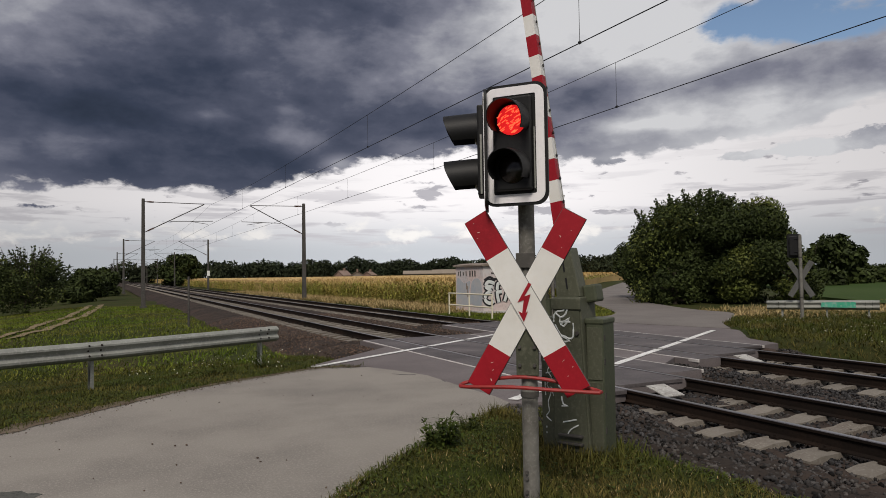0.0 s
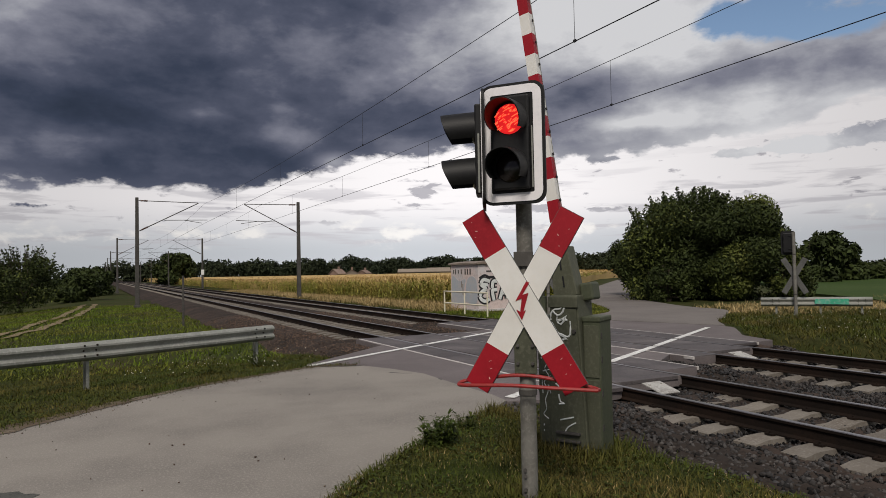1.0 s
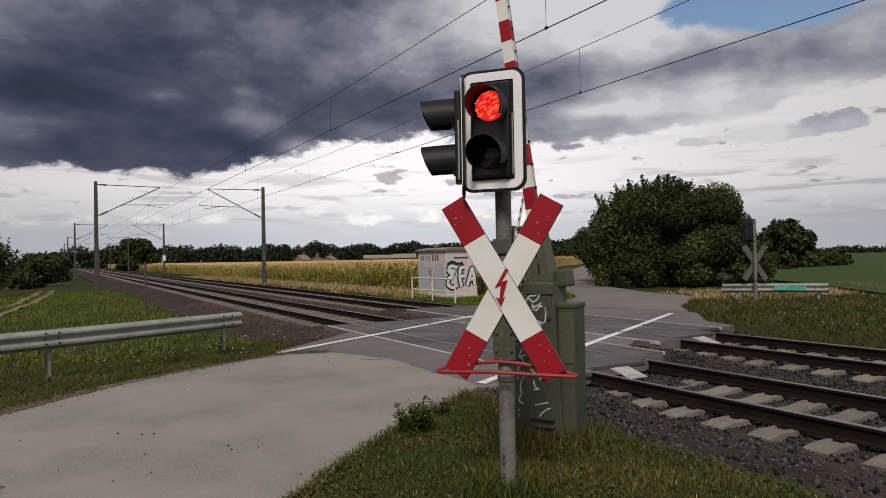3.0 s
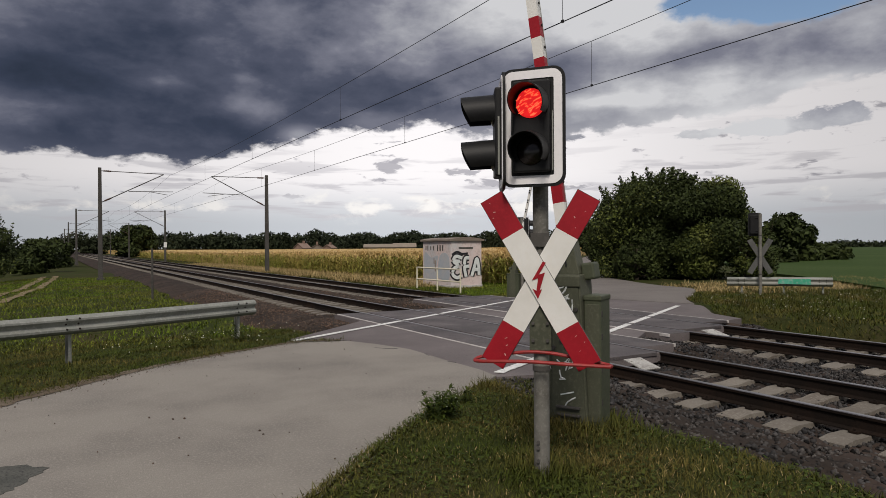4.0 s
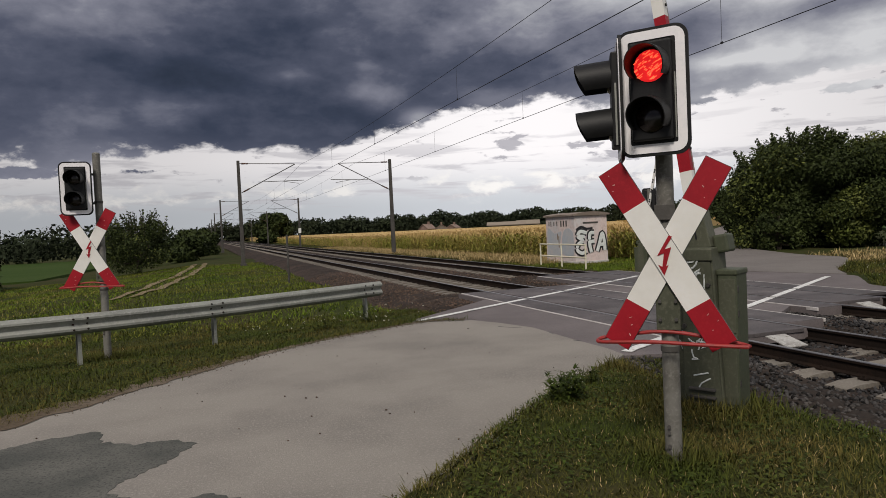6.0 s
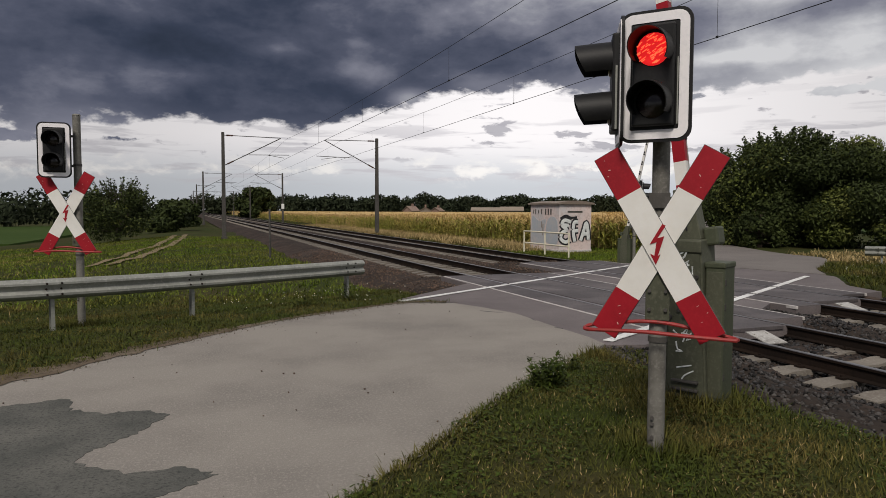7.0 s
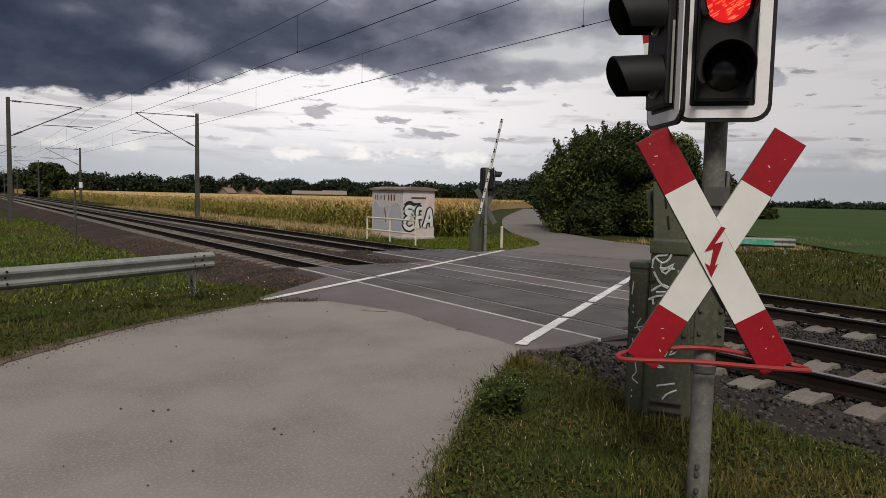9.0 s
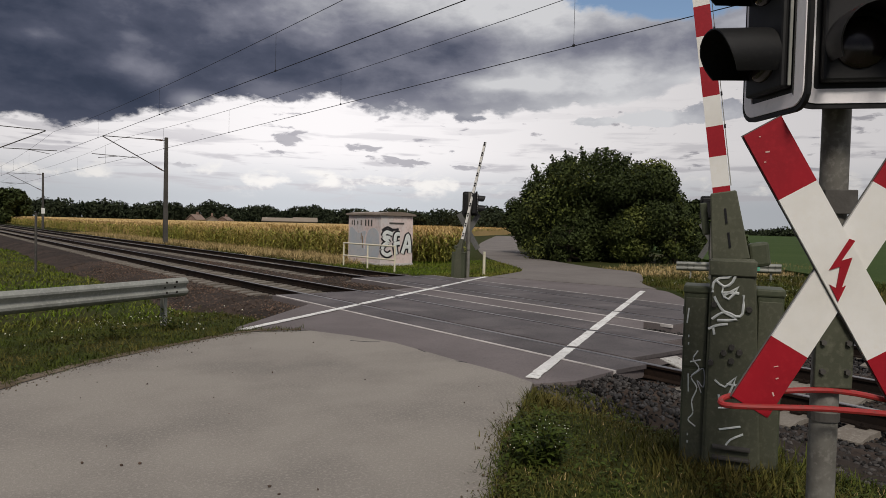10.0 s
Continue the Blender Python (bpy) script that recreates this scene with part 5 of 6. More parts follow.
bm = bmesh.new()
box(bm, (HS / 2, HL / 2, 0.06), (HS + 0.06, HL + 0.06, 0.26), None, 0.01)
part("plinth", bm, M["kerb"], hut)

rail = thing("railing", "cream painted tubular railing in front of the hut", "railing")
for y in (25.2, 27.2, 29.17):
    bm = bmesh.new()
    rod(bm, (13.18, y, -0.5), (13.18, y, 0.80), 0.036, seg=10)
    part("post", bm, M["ivory"], rail, "", True)
for z in (0.775, 0.24):
    bm = bmesh.new()
    rod(bm, (13.18, 25.17, z), (13.18, 29.2, z), 0.034, seg=10)
    part("bar", bm, M["ivory"], rail, "", True)

post = thing("marker_post", "slim weathered marker post in the grass", "post", pose(1.95, 32.5, -0.5))
bm = bmesh.new()
rod(bm, (0, 0, 0), (0, 0, 2.25), 0.045, seg=8)
part("shaft", bm, M["mast"], post)
post = thing("marker_post", "short wooden post beside the far barrier", "post", pose(14.3, 21.2, -0.2))
bm = bmesh.new()
rod(bm, (0, 0, -0.1), (0, 0, 0.95), 0.05, seg=8)
part("shaft", bm, M["ivory"], post)

# ---------------------------------------------------------------- overhead line


def mast(m, side, label, plate_on=False):
    """A tapering mast with a cantilever; side is the way to its track along x."""
    t = thing("catenary_mast", label, "overhead line mast", m, "overhead line masts")
    bm = bmesh.new()
    o0, o1 = 0.16, 0.11
    a = [bm.verts.new((x * o0, y * o0, -0.9)) for x, y in ((-1, -1), (1, -1), (1, 1), (-1, 1))]
    b = [bm.verts.new((x * o1, y * o1, 7.65)) for x, y in ((-1, -1), (1, -1), (1, 1), (-1, 1))]
    bm.faces.new(a[::-1])
    bm.faces.new(b)
    for i in range(4):
        bm.faces.new((a[i], a[(i + 1) % 4], b[(i + 1) % 4], b[i]))
    bmesh.ops.bevel(bm, geom=bm.edges[:], offset=0.02, segments=1, affect="EDGES")
    part("pole", bm, M["mast"], t, "grey-brown mast")
    each("cantilever_tube", M["mast"], t, [(rod, (side * 0.12, 0, 7.42), (side * 4.3, 0, 7.36), 0.028, None, 8), (rod, (side * 0.15, 0, 5.15), (side * 4.35, 0, 7.34), 0.034, None, 8),
                                           (rod, (side * 1.9, 0, 5.98), (side * 5.0, 0, 6.05), 0.024, None, 8), (rod, (side * 3.2, 0, 6.02), (side * 4.6, 0, 5.80), 0.018, None, 8)])
    for p0, p1 in (((side * 0.25, 0, 7.418), (side * 0.75, 0, 7.41)), ((side * 0.3, 0, 5.23), (side * 0.75, 0, 5.46))):
        bm = bmesh.new()
        line_ = [Vector(p0).lerp(Vector(p1), k / 12) for k in range(13)]
        tube(bm, line_, [0.04 if k % 2 else 0.075 for k in range(13)], 8)
        part("insulator", bm, M["insulator"], t, "brown ribbed insulator")
    if plate_on:
        bm = bmesh.new()
        box(bm, (0.0, -0.19, 2.3), (0.45, 0.02, 0.8), None, 0.005)
        part("sign_plate", bm, M["signwhite"], t, "small white plate")
    bm = bmesh.new()
    box(bm, (0, 0, -0.75), (0.5, 0.5, 0.8), None, 0.03)
    part("foundation", bm, M["mast"], t)


for k in range(8):
    yy = 55.9 + 58.0 * k
    mast(pose(1.2, yy, 0), 1, "tall overhead line mast with cantilever on the embankment")
    mast(pose(13.35, yy, 0), -1, "tall overhead line mast with cantilever beside the maize", k == 1)


def overhead(x, sway, drops):
    t = thing("overhead_wire", "thin dark contact and carrier wires over the track", "overhead wire", None, "overhead wires")
    top = lambda y: 7.32 - 0.50 * (1 - ((((y + 2.1) % 58.0) / 29.0) - 1) ** 2)
    zig = lambda y: x + sway * (abs((((y + 2.1) / 58.0) % 2) - 1) * 2 - 1)
    bm = bmesh.new()
    tube(bm, [(zig(y), y, 5.80) for y in np.arange(-31.1, 463, 29.0)], 0.0095, 6)
    part("contact_wire", bm, M["wire"], t)
    bm = bmesh.new()
    tube(bm, [(zig(y), y, top(y)) for y in np.arange(-31.1, 463, 2.9)], 0.0075, 6)
    part("carrier_wire", bm, M["wire"], t)
    for y in [span * 58.0 - 2.1 + d for span in range(4) for d in drops]:
        bm = bmesh.new()
        rod(bm, (zig(y), y, 5.80), (zig(y), y, top(y)), 0.005, seg=5)
        box(bm, (zig(y), y, 5.81), (0.03, 0.06, 0.05))
        part("dropper", bm, M["wire"], t)


overhead(6.15, 0.15, (12.2, 23.05, 33.9, 44.7))
overhead(10.15, -0.15, (5.0, 15.7, 26.4, 37.1, 47.8))

# ---------------------------------------------------------------- plants


def strips(P, az, L, w, rise, droop):
    """Narrow pointed leaves: a quad and a triangle each. P: feet; rise and droop bend the leaf up and down along its length."""
    n = len(P)
    d = np.stack([np.cos(az), np.sin(az), np.zeros(n)], -1)
    s = np.stack([-np.sin(az), np.cos(az), np.zeros(n)], -1)
    rows = []
    for t, ww in ((0.0, 1.0), (0.55, 0.8), (1.0, 0.0)):
        c = P + d * (L * t * np.sqrt(np.clip(1 - rise ** 2, 0.02, 1)))[:, None]
        c[:, 2] += L * (rise * t - droop * t * t)
        if ww:
            rows += [c - s * (w * ww / 2)[:, None], c + s * (w * ww / 2)[:, None]]
        else:
            rows.append(c)
    v = np.stack(rows, 1)
    b = (np.arange(n) * 5)[:, None]
    return v.reshape(-1, 3), [b + np.array([[0, 1, 3, 2]]), b + np.array([[2, 3, 4]])]


def joined(pieces):
    """Puts several (corners, [faces, ...]) together."""
    v, q, t, o = [], [], [], 0
    for pv, fs in pieces:
        v.append(pv)
        for f in fs:
            (q if f.shape[1] == 4 else t).append(f + o)
        o += len(pv)
    return np.concatenate(v), [np.concatenate(x) for x in (q, t) if x]


def grass(name, area, n, length, width, material, label, seed, keep=None, clump=0.0):
    rng = np.random.default_rng(seed)
    x, y = rng.uniform(area[0], area[1], n), rng.uniform(area[2], area[3], n)
    ok = np.ones(n, bool)
    for poly in (NEAR_ROAD, DECK, FAR_ROAD):
        ok &= ~inside(x, y, poly)
    if keep is not None:
        ok &= keep(x, y)
    dens = 0.5 + 0.5 * wob(x, y, 2.1)
    ok &= rng.random(n) < (1 - clump) + clump * dens
    x, y = x[ok], y[ok]
    n = len(x)
    z = np.maximum(land(x, y), np.where((x > 2.55) & (x < 13.1), ballast_z(x, y), -9)) - 0.01
    tall = 0.6 + 0.5 * (0.5 + 0.5 * wob(x + 9, y - 4, 1.4))
    L = rng.uniform(length[0], length[1], n) * tall
    v, f = strips(np.stack([x, y, z], -1), rng.uniform(0, 6.28, n), L, rng.uniform(width[0], width[1], n), rng.uniform(0.55, 0.98, n), rng.uniform(0.05, 0.5, n))
    return arrays(name, v, f, material, None, label, "grass", "stuff")


def right_of_road(x, y):
    return (x < 3.6 + 0.25 * wob(x, y, 1.5)) & (y < 9)


grass("grass", (-4.2, 3.7, 0.6, 8.6), 230000, (0.04, 0.13), (0.004, 0.009), M["grass"], "short green and dry grass round the signal post", 1, right_of_road, 0.35)
grass("dry_grass", (-3.0, 3.6, 1.5, 8.3), 26000, (0.03, 0.09), (0.003, 0.008), M["straw"], "dry straw-coloured blades in the verge", 2, right_of_road, 0.8)
grass("grass", (-11, 4.0, 7.5, 18.5), 150000, (0.05, 0.15), (0.007, 0.013), M["grass"], "green verge grass under the guardrail", 3, lambda x, y: (y > 9 + 0.8 * (x + 3)) & (x < 3.7 - 0.08 * (y - 13)), 0.3)
grass("grass", (-26, 3.0, 17, 62), 135000, (0.08, 0.24), (0.014, 0.032), M["grassfresh"], "long green grass on the railway embankment", 4, lambda x, y: x < 2.9 + 0.3 * wob(x, y, 0.7), 0.3)
grass("grass", (-30, -1.0, 14, 55), 7000, (0.10, 0.34), (0.008, 0.018), M["straw"], "dry stalks in the grass below the embankment", 5, lambda x, y: (x < -3 - 0.1 * (y - 13)), 0.85)
grass("grass", (12.6, 24, 3.0, 17.5), 70000, (0.10, 0.30), (0.010, 0.022), M["grass"], "green grass and weeds beside the second track", 6, None, 0.3)
grass("dry_grass", (12.6, 17.0, 29.5, 95), 60000, (0.25, 0.62), (0.012, 0.03), M["straw"], "tall dry grass along the maize field", 7, lambda x, y: (x > 13.0 + 0.3 * wob(x, y, 0.6)) & (x < 16.6) & ~((x > 14.5) & (x < 16.5) & (y < 31.5)), 0.2)
grass("grass", (12.5, 20.5, 19.7, 33), 42000, (0.06, 0.22), (0.010, 0.022), M["grassfresh"], "yellow-green verge grass round the hut and railing", 8, lambda x, y: ~((x > 14.5) & (x < 16.5) & (y > 28.3) & (y < 31.5)), 0.3)
grass("dry_grass", (19, 34, 15.5, 27), 22000, (0.12, 0.4), (0.012, 0.025), M["straw"], "dry grass at the foot of the hedge", 9, lambda x, y: y < 22 - 0.1 * (x - 20), 0.4)
grass("grass", (12.8, 16.4, 31, 120), 30000, (0.2, 0.5), (0.015, 0.035), M["grass"], "green weeds along the second track", 10, lambda x, y: x < 14.6, 0.7)


def clover(area, n, label, seed, keep):
    """Low broad leaves between the blades, in patches."""
    rng = np.random.default_rng(seed)
    x, y = rng.uniform(area[0], area[1], n), rng.uniform(area[2], area[3], n)
    ok = keep(x, y) & (wob(x - 3, y + 5, 2.6) + rng.normal(0, 0.25, n) > 0.05)
    for poly in (NEAR_ROAD, DECK):
        ok &= ~inside(x, y, poly)
    x, y = x[ok], y[ok]
    n = len(x)
    z = land(x, y) + rng.uniform(0.0, 0.055, n)
    v, f = strips(np.stack([x, y, z], -1), rng.uniform(0, 6.28, n), rng.uniform(0.02, 0.055, n), rng.uniform(0.012, 0.026, n), rng.uniform(0.1, 0.6, n), rng.uniform(0.1, 0.5, n))
    arrays("clover", v, f, M["clover"], None, label, "clover", "stuff")


clover((-4.2, 3.7, 0.6, 8.6), 55000, "low broad-leaved herbs in the verge", 41, right_of_road)
rng = np.random.default_rng(51)
gb = np.concatenate([np.stack([2.95 + rng.normal(0, 0.28, 1500), 7.45 + rng.normal(0, 0.22, 1500)], -1), np.stack([2.40 + rng.normal(0, 0.30, 2600), 5.32 + rng.normal(0, 0.30, 2600)], -1), np.stack([1.19 + rng.normal(0, 0.16, 700), 4.28 + rng.normal(0, 0.16, 700)], -1), np.stack([-3.3 + rng.normal(0, 0.25, 900), 12.9 + rng.normal(0, 0.2, 900)], -1)])
gb = gb[(gb[:, 0] < 3.7) & ~inside(gb[:, 0], gb[:, 1], NEAR_ROAD) & ~inside(gb[:, 0], gb[:, 1], DECK)]
k_ = len(gb)
v, f = strips(np.column_stack([gb, land(gb[:, 0], gb[:, 1]) - 0.01]), rng.uniform(0, 6.28, k_), rng.uniform(0.10, 0.26, k_), rng.uniform(0.005, 0.010, k_), rng.uniform(0.7, 0.98, k_), rng.uniform(0.1, 0.45, k_))
arrays("tall_grass", v, f, M["grass"], None, "taller grass round the barrier foot", "grass", "stuff")
for edge_line, count, spread, shift in ((dense_r, 9000, 0.075, (0.0, 0.0)), (dense_l, 14000, 0.13, (-0.10, 0.12))):
    edge_k = edge_line[rng.integers(0, len(edge_line), count)] + rng.normal(0, spread, (count, 2)) + np.array(shift)
    edge_k = edge_k[wob(edge_k[:, 0] * 2.2, edge_k[:, 1] * 2.2, 2.0) > -0.35]
    k_ = len(edge_k)
    v, f = strips(np.column_stack([edge_k, np.maximum(land(edge_k[:, 0], edge_k[:, 1]), 0.0) - 0.008]), rng.uniform(0, 6.28, k_), rng.uniform(0.05, 0.13, k_), rng.uniform(0.004, 0.009, k_), rng.uniform(0.4, 0.95, k_), rng.uniform(0.1, 0.5, k_))
    arrays("edge_grass", v, f, M["grass"], None, "tufts of grass creeping over the road edge", "grass", "stuff")
clover((-9, 3.5, 8, 16), 60000, "low broad-leaved herbs under the guardrail", 42, lambda x, y: (y > 9 + 0.8 * (x + 3)))


def weeds(name, x, y, n, spread, height, label, seed, blossoms):
    """A leafy wild plant: stalks, leaves and small blossoms."""
    rng = np.random.default_rng(seed)
    z0 = float(land(x, y))
    t = thing(name, label, "weed", pose(x, y, z0), "weeds")
    st, lv, fl = [], [], []
    bm = bmesh.new()
    for k in range(n):
        a, r = rng.uniform(0, 6.28), spread * math.sqrt(rng.random())
        h = height * rng.uniform(0.55, 1.1)
        foot, tip = np.array([0.5 * r * math.cos(a), 0.5 * r * math.sin(a), -0.02]), np.array([r * math.cos(a) * 1.25, r * math.sin(a) * 1.25, h])
        rod(bm, foot, tip, 0.004, 0.002, seg=4)
        m_ = 16
        u = rng.uniform(0.15, 1.0, m_)
        P = foot + (tip - foot) * u[:, None]
        lv.append(strips(P, rng.uniform(0, 6.28, m_), rng.uniform(0.04, 0.10, m_), rng.uniform(0.014, 0.032, m_), rng.uniform(0.1, 0.7, m_), rng.uniform(0.1, 0.6, m_)))
        fl.append(tip)
    part("stem", bm, M["grass"], t)["kind"] = "stuff"
    v, f = joined(lv)
    arrays("leaves", v, f, M["clover"], t, "", "", "stuff")
    if blossoms:
        bm = bmesh.new()
        for p in fl[::2]:
            for k in range(2):
                bmesh.ops.create_icosphere(bm, subdivisions=1, radius=0.004, matrix=Matrix.Translation(Vector(p) + Vector(rng.normal(0, 0.025, 3))))
        ob = part("blossoms", bm, M["flower"], t, "tiny pale blossoms")
        ob["kind"] = "stuff"


weeds("wild_plant", 1.44, 6.14, 34, 0.17, 0.27, "leafy green weed at the road edge", 1, True)
weeds("wild_plant", 1.62, 6.42, 18, 0.14, 0.20, "leafy green weed at the road edge", 2, False)
weeds("wild_plant", 2.08, 6.78, 12, 0.12, 0.16, "low green weed at the road edge", 3, False)
weeds("wild_plant", 1.5, 13.9, 20, 0.35, 0.30, "white flowering weed under the guardrail", 6, True)
weeds("wild_plant", 0.4, 13.3, 18, 0.3, 0.28, "white flowering weed under the guardrail", 7, True)
weeds("wild_plant", 16.5, 12.0, 24, 0.6, 0.42, "white flowering weed beside the second track", 8, True)
weeds("wild_plant", 17.8, 10.6, 24, 0.6, 0.42, "white flowering weed beside the second track", 9, True)
weeds("wild_plant", 15.2, 13.0, 20, 0.5, 0.36, "pale flowering weed beside the far road", 10, True)

# small white blossoms spread in the verges
rng = np.random.default_rng(31)
bx = np.concatenate([rng.uniform(-1, 2.6, 60), rng.uniform(12.9, 21, 320)])
byy = np.concatenate([rng.uniform(12.6, 16, 60), rng.uniform(6, 15, 320)])
ok = ~inside(bx, byy, NEAR_ROAD) & ~inside(bx, byy, DECK) & ~inside(bx, byy, FAR_ROAD)
bx, byy = bx[ok], byy[ok]
stones("blossoms", bx, byy, land(bx, byy) + rng.uniform(0.10, 0.26, len(bx)), rng.uniform(0.006, 0.013, len(bx)), M["flower"], "scattered small white wild flowers", "wild flowers", 9)
# pebbles and crumbs on the road
px_, py_ = rng.uniform(-6, 3, 120), rng.uniform(2, 12.5, 120)
ok = inside(px_, py_, NEAR_ROAD)
stones("pebbles", px_[ok], py_[ok], np.full(ok.sum(), 0.006), rng.uniform(0.004, 0.012, ok.sum()), M["stone"], "small dark pebbles on the road", "pebbles", 10)
le = np.array(dense_l)
pick = le[rng.integers(0, len(le), 3200)] + rng.normal(0, 0.13, (3200, 2))
stones("verge_gravel", pick[:, 0], pick[:, 1], np.full(3200, 0.008), rng.uniform(0.003, 0.009, 3200), M["verge"], "crumbled gravel along the road edge", "gravel", 11)

re_ = np.array(dense_r)
pick = re_[rng.integers(0, len(re_), 1600)] + rng.normal(0, 0.11, (1600, 2))
stones("verge_gravel", pick[:, 0], pick[:, 1], np.full(1600, 0.008), rng.uniform(0.003, 0.011, 1600), M["verge"], "crumbled gravel along the grassy road edge", "gravel", 12)

# ---------------------------------------------------------------- maize field
rng = np.random.default_rng(77)
CORN = [(16.6, 400), (16.4, 160), (16.5, 32.6), (18.4, 29.2), (19.8, 29.0), (22.2, 33), (30, 43.5), (44, 59), (80, 97), (250, 230), (260, 300), (120, 240), (60, 250), (40, 300)]


def edge_rows(line, step, rows, gap):
    p = np.array(line, float)
    out = []
    for a, b in zip(p, p[1:]):
        l = np.linalg.norm(b - a)
        d = (b - a) / l
        nn = np.array([-d[1], d[0]])
        for r in range(rows):
            k = np.arange(0, l, step)
            out.append(a + d * k[:, None] + nn * gap * r + rng.normal(0, 0.05, (len(k), 2)))
    return np.concatenate(out)


front = edge_rows([(44, 59), (30, 43.5), (22.2, 33), (19.8, 29.0), (18.4, 29.2), (16.5, 32.6), (16.4, 75)][::-1], 0.24, 4, 0.7)
front2 = np.stack([16.5 + rng.uniform(0, 1.6, 420), rng.uniform(75, 190, 420)], -1)
front = np.concatenate([front, front2])
n = len(front)
H = rng.uniform(1.35, 1.68, n)
z0 = land(front[:, 0], front[:, 1])
pieces = []
P0 = np.column_stack([front, z0])
pieces.append(strips(P0, rng.uniform(0, 6.28, n), H, np.full(n, 0.035), np.full(n, 0.995), np.zeros(n)))
for k in range(9):
    P = P0.copy()
    P[:, 2] += H * (0.12 + 0.085 * k) + rng.uniform(-0.05, 0.05, n)
    pieces.append(strips(P, rng.uniform(0, 6.28, n), rng.uniform(0.5, 0.85, n), rng.uniform(0.06, 0.10, n), rng.uniform(0.5, 0.85, n), rng.uniform(0.5, 0.95, n)))
v, f = joined(pieces)
arrays("maize", v, f, M["corn"], None, "tall green and yellowing maize at the field edge", "maize", "stuff")
# tops of the field behind
m_ = 34000
rr = 30 * (12 ** rng.random(m_))
aa = np.radians(rng.uniform(-2, 47, m_))
tx, ty = -1.5 + rr * np.sin(aa), rr * np.cos(aa)
ok = inside(tx, ty, CORN)
tx, ty, rr = tx[ok], ty[ok], rr[ok]
m_ = len(tx)
big_ = np.clip(rr / 60, 1, 4)
tz = land(tx, ty) + rng.uniform(1.28, 1.66, m_)
tp = [strips(np.column_stack([tx, ty, tz - 0.15]), rng.uniform(0, 6.28, m_), rng.uniform(0.24, 0.36, m_), rng.uniform(0.03, 0.07, m_) * big_, rng.uniform(0.7, 0.98, m_), rng.uniform(0.0, 0.3, m_)) for k in range(3)]
fp = np.column_stack([front, z0 + H - 0.1])
tp += [strips(fp - np.array([0, 0, 0.10 * k]), rng.uniform(0, 6.28, n), rng.uniform(0.22, 0.42, n), rng.uniform(0.03, 0.055, n), rng.uniform(0.5, 0.95, n), rng.uniform(0.0, 0.5, n)) for k in range(6)]
v, f = joined(tp)
arrays("maize_tassels", v, f, M["tassel"], None, "brown maize tassels over the field", "maize", "stuff")
lp = [strips(np.column_stack([tx, ty, tz - rng.uniform(0.25, 0.5, m_)]), rng.uniform(0, 6.28, m_), rng.uniform(0.4, 0.7, m_), rng.uniform(0.05, 0.10, m_) * big_, rng.uniform(0.4, 0.8, m_), rng.uniform(0.3, 0.8, m_)) for k in range(2)]
v, f = joined(lp)
arrays("maize_leaves", v, f, M["corn"], None, "upper leaves of the maize field", "maize", "stuff")
bm = bmesh.new()
slab(bm, [(x + 1.8 if x < 17 else x, y + (1.6 if x < 100 else 0)) for x, y in CORN], -0.9, 1.12)
tagged(finish("maize_field", bm, M["tassel"]), "dense ripe maize field between the railway and the village", "maize field", "", "structure")

# ---------------------------------------------------------------- trees and hedges


def leaves(centres, radii, n, size, rng, flat_=0.75, base=None):
    """Leaf quads spread through and over clumps."""
    c, r = np.array(centres, float), np.array(radii, float)
    wgt = (r[:, 0] * r[:, 1] * r[:, 2]) ** (2 / 3)
    k = rng.choice(len(c), n, p=wgt / wgt.sum())
    d = rng.normal(size=(n, 3))
    d /= np.linalg.norm(d, axis=1)[:, None]
    rad = rng.random(n) ** 0.28 * rng.uniform(0.85, 1.13, n)
    P = c[k] + d * r[k] * rad[:, None]
    if base is not None:
        P[:, 2] = np.maximum(P[:, 2], base + rng.uniform(0.02, 0.3, n))
    nn = d * 0.8 + rng.normal(size=(n, 3)) * 0.9 + np.array([0, 0, 0.35])
    nn /= np.linalg.norm(nn, axis=1)[:, None]
    t = np.cross(nn, rng.normal(size=(n, 3)))
    t /= np.linalg.norm(t, axis=1)[:, None]
    b = np.cross(nn, t)
    s = size * rng.uniform(0.6, 1.35, n)[:, None]
    v = np.stack([P - t * s, P - b * s * 0.45 + nn * s * 0.12, P + t * s, P + b * s * 0.45 + nn * s * 0.12], 1)
    return v.reshape(-1, 3), [np.arange(n * 4).reshape(-1, 4)]


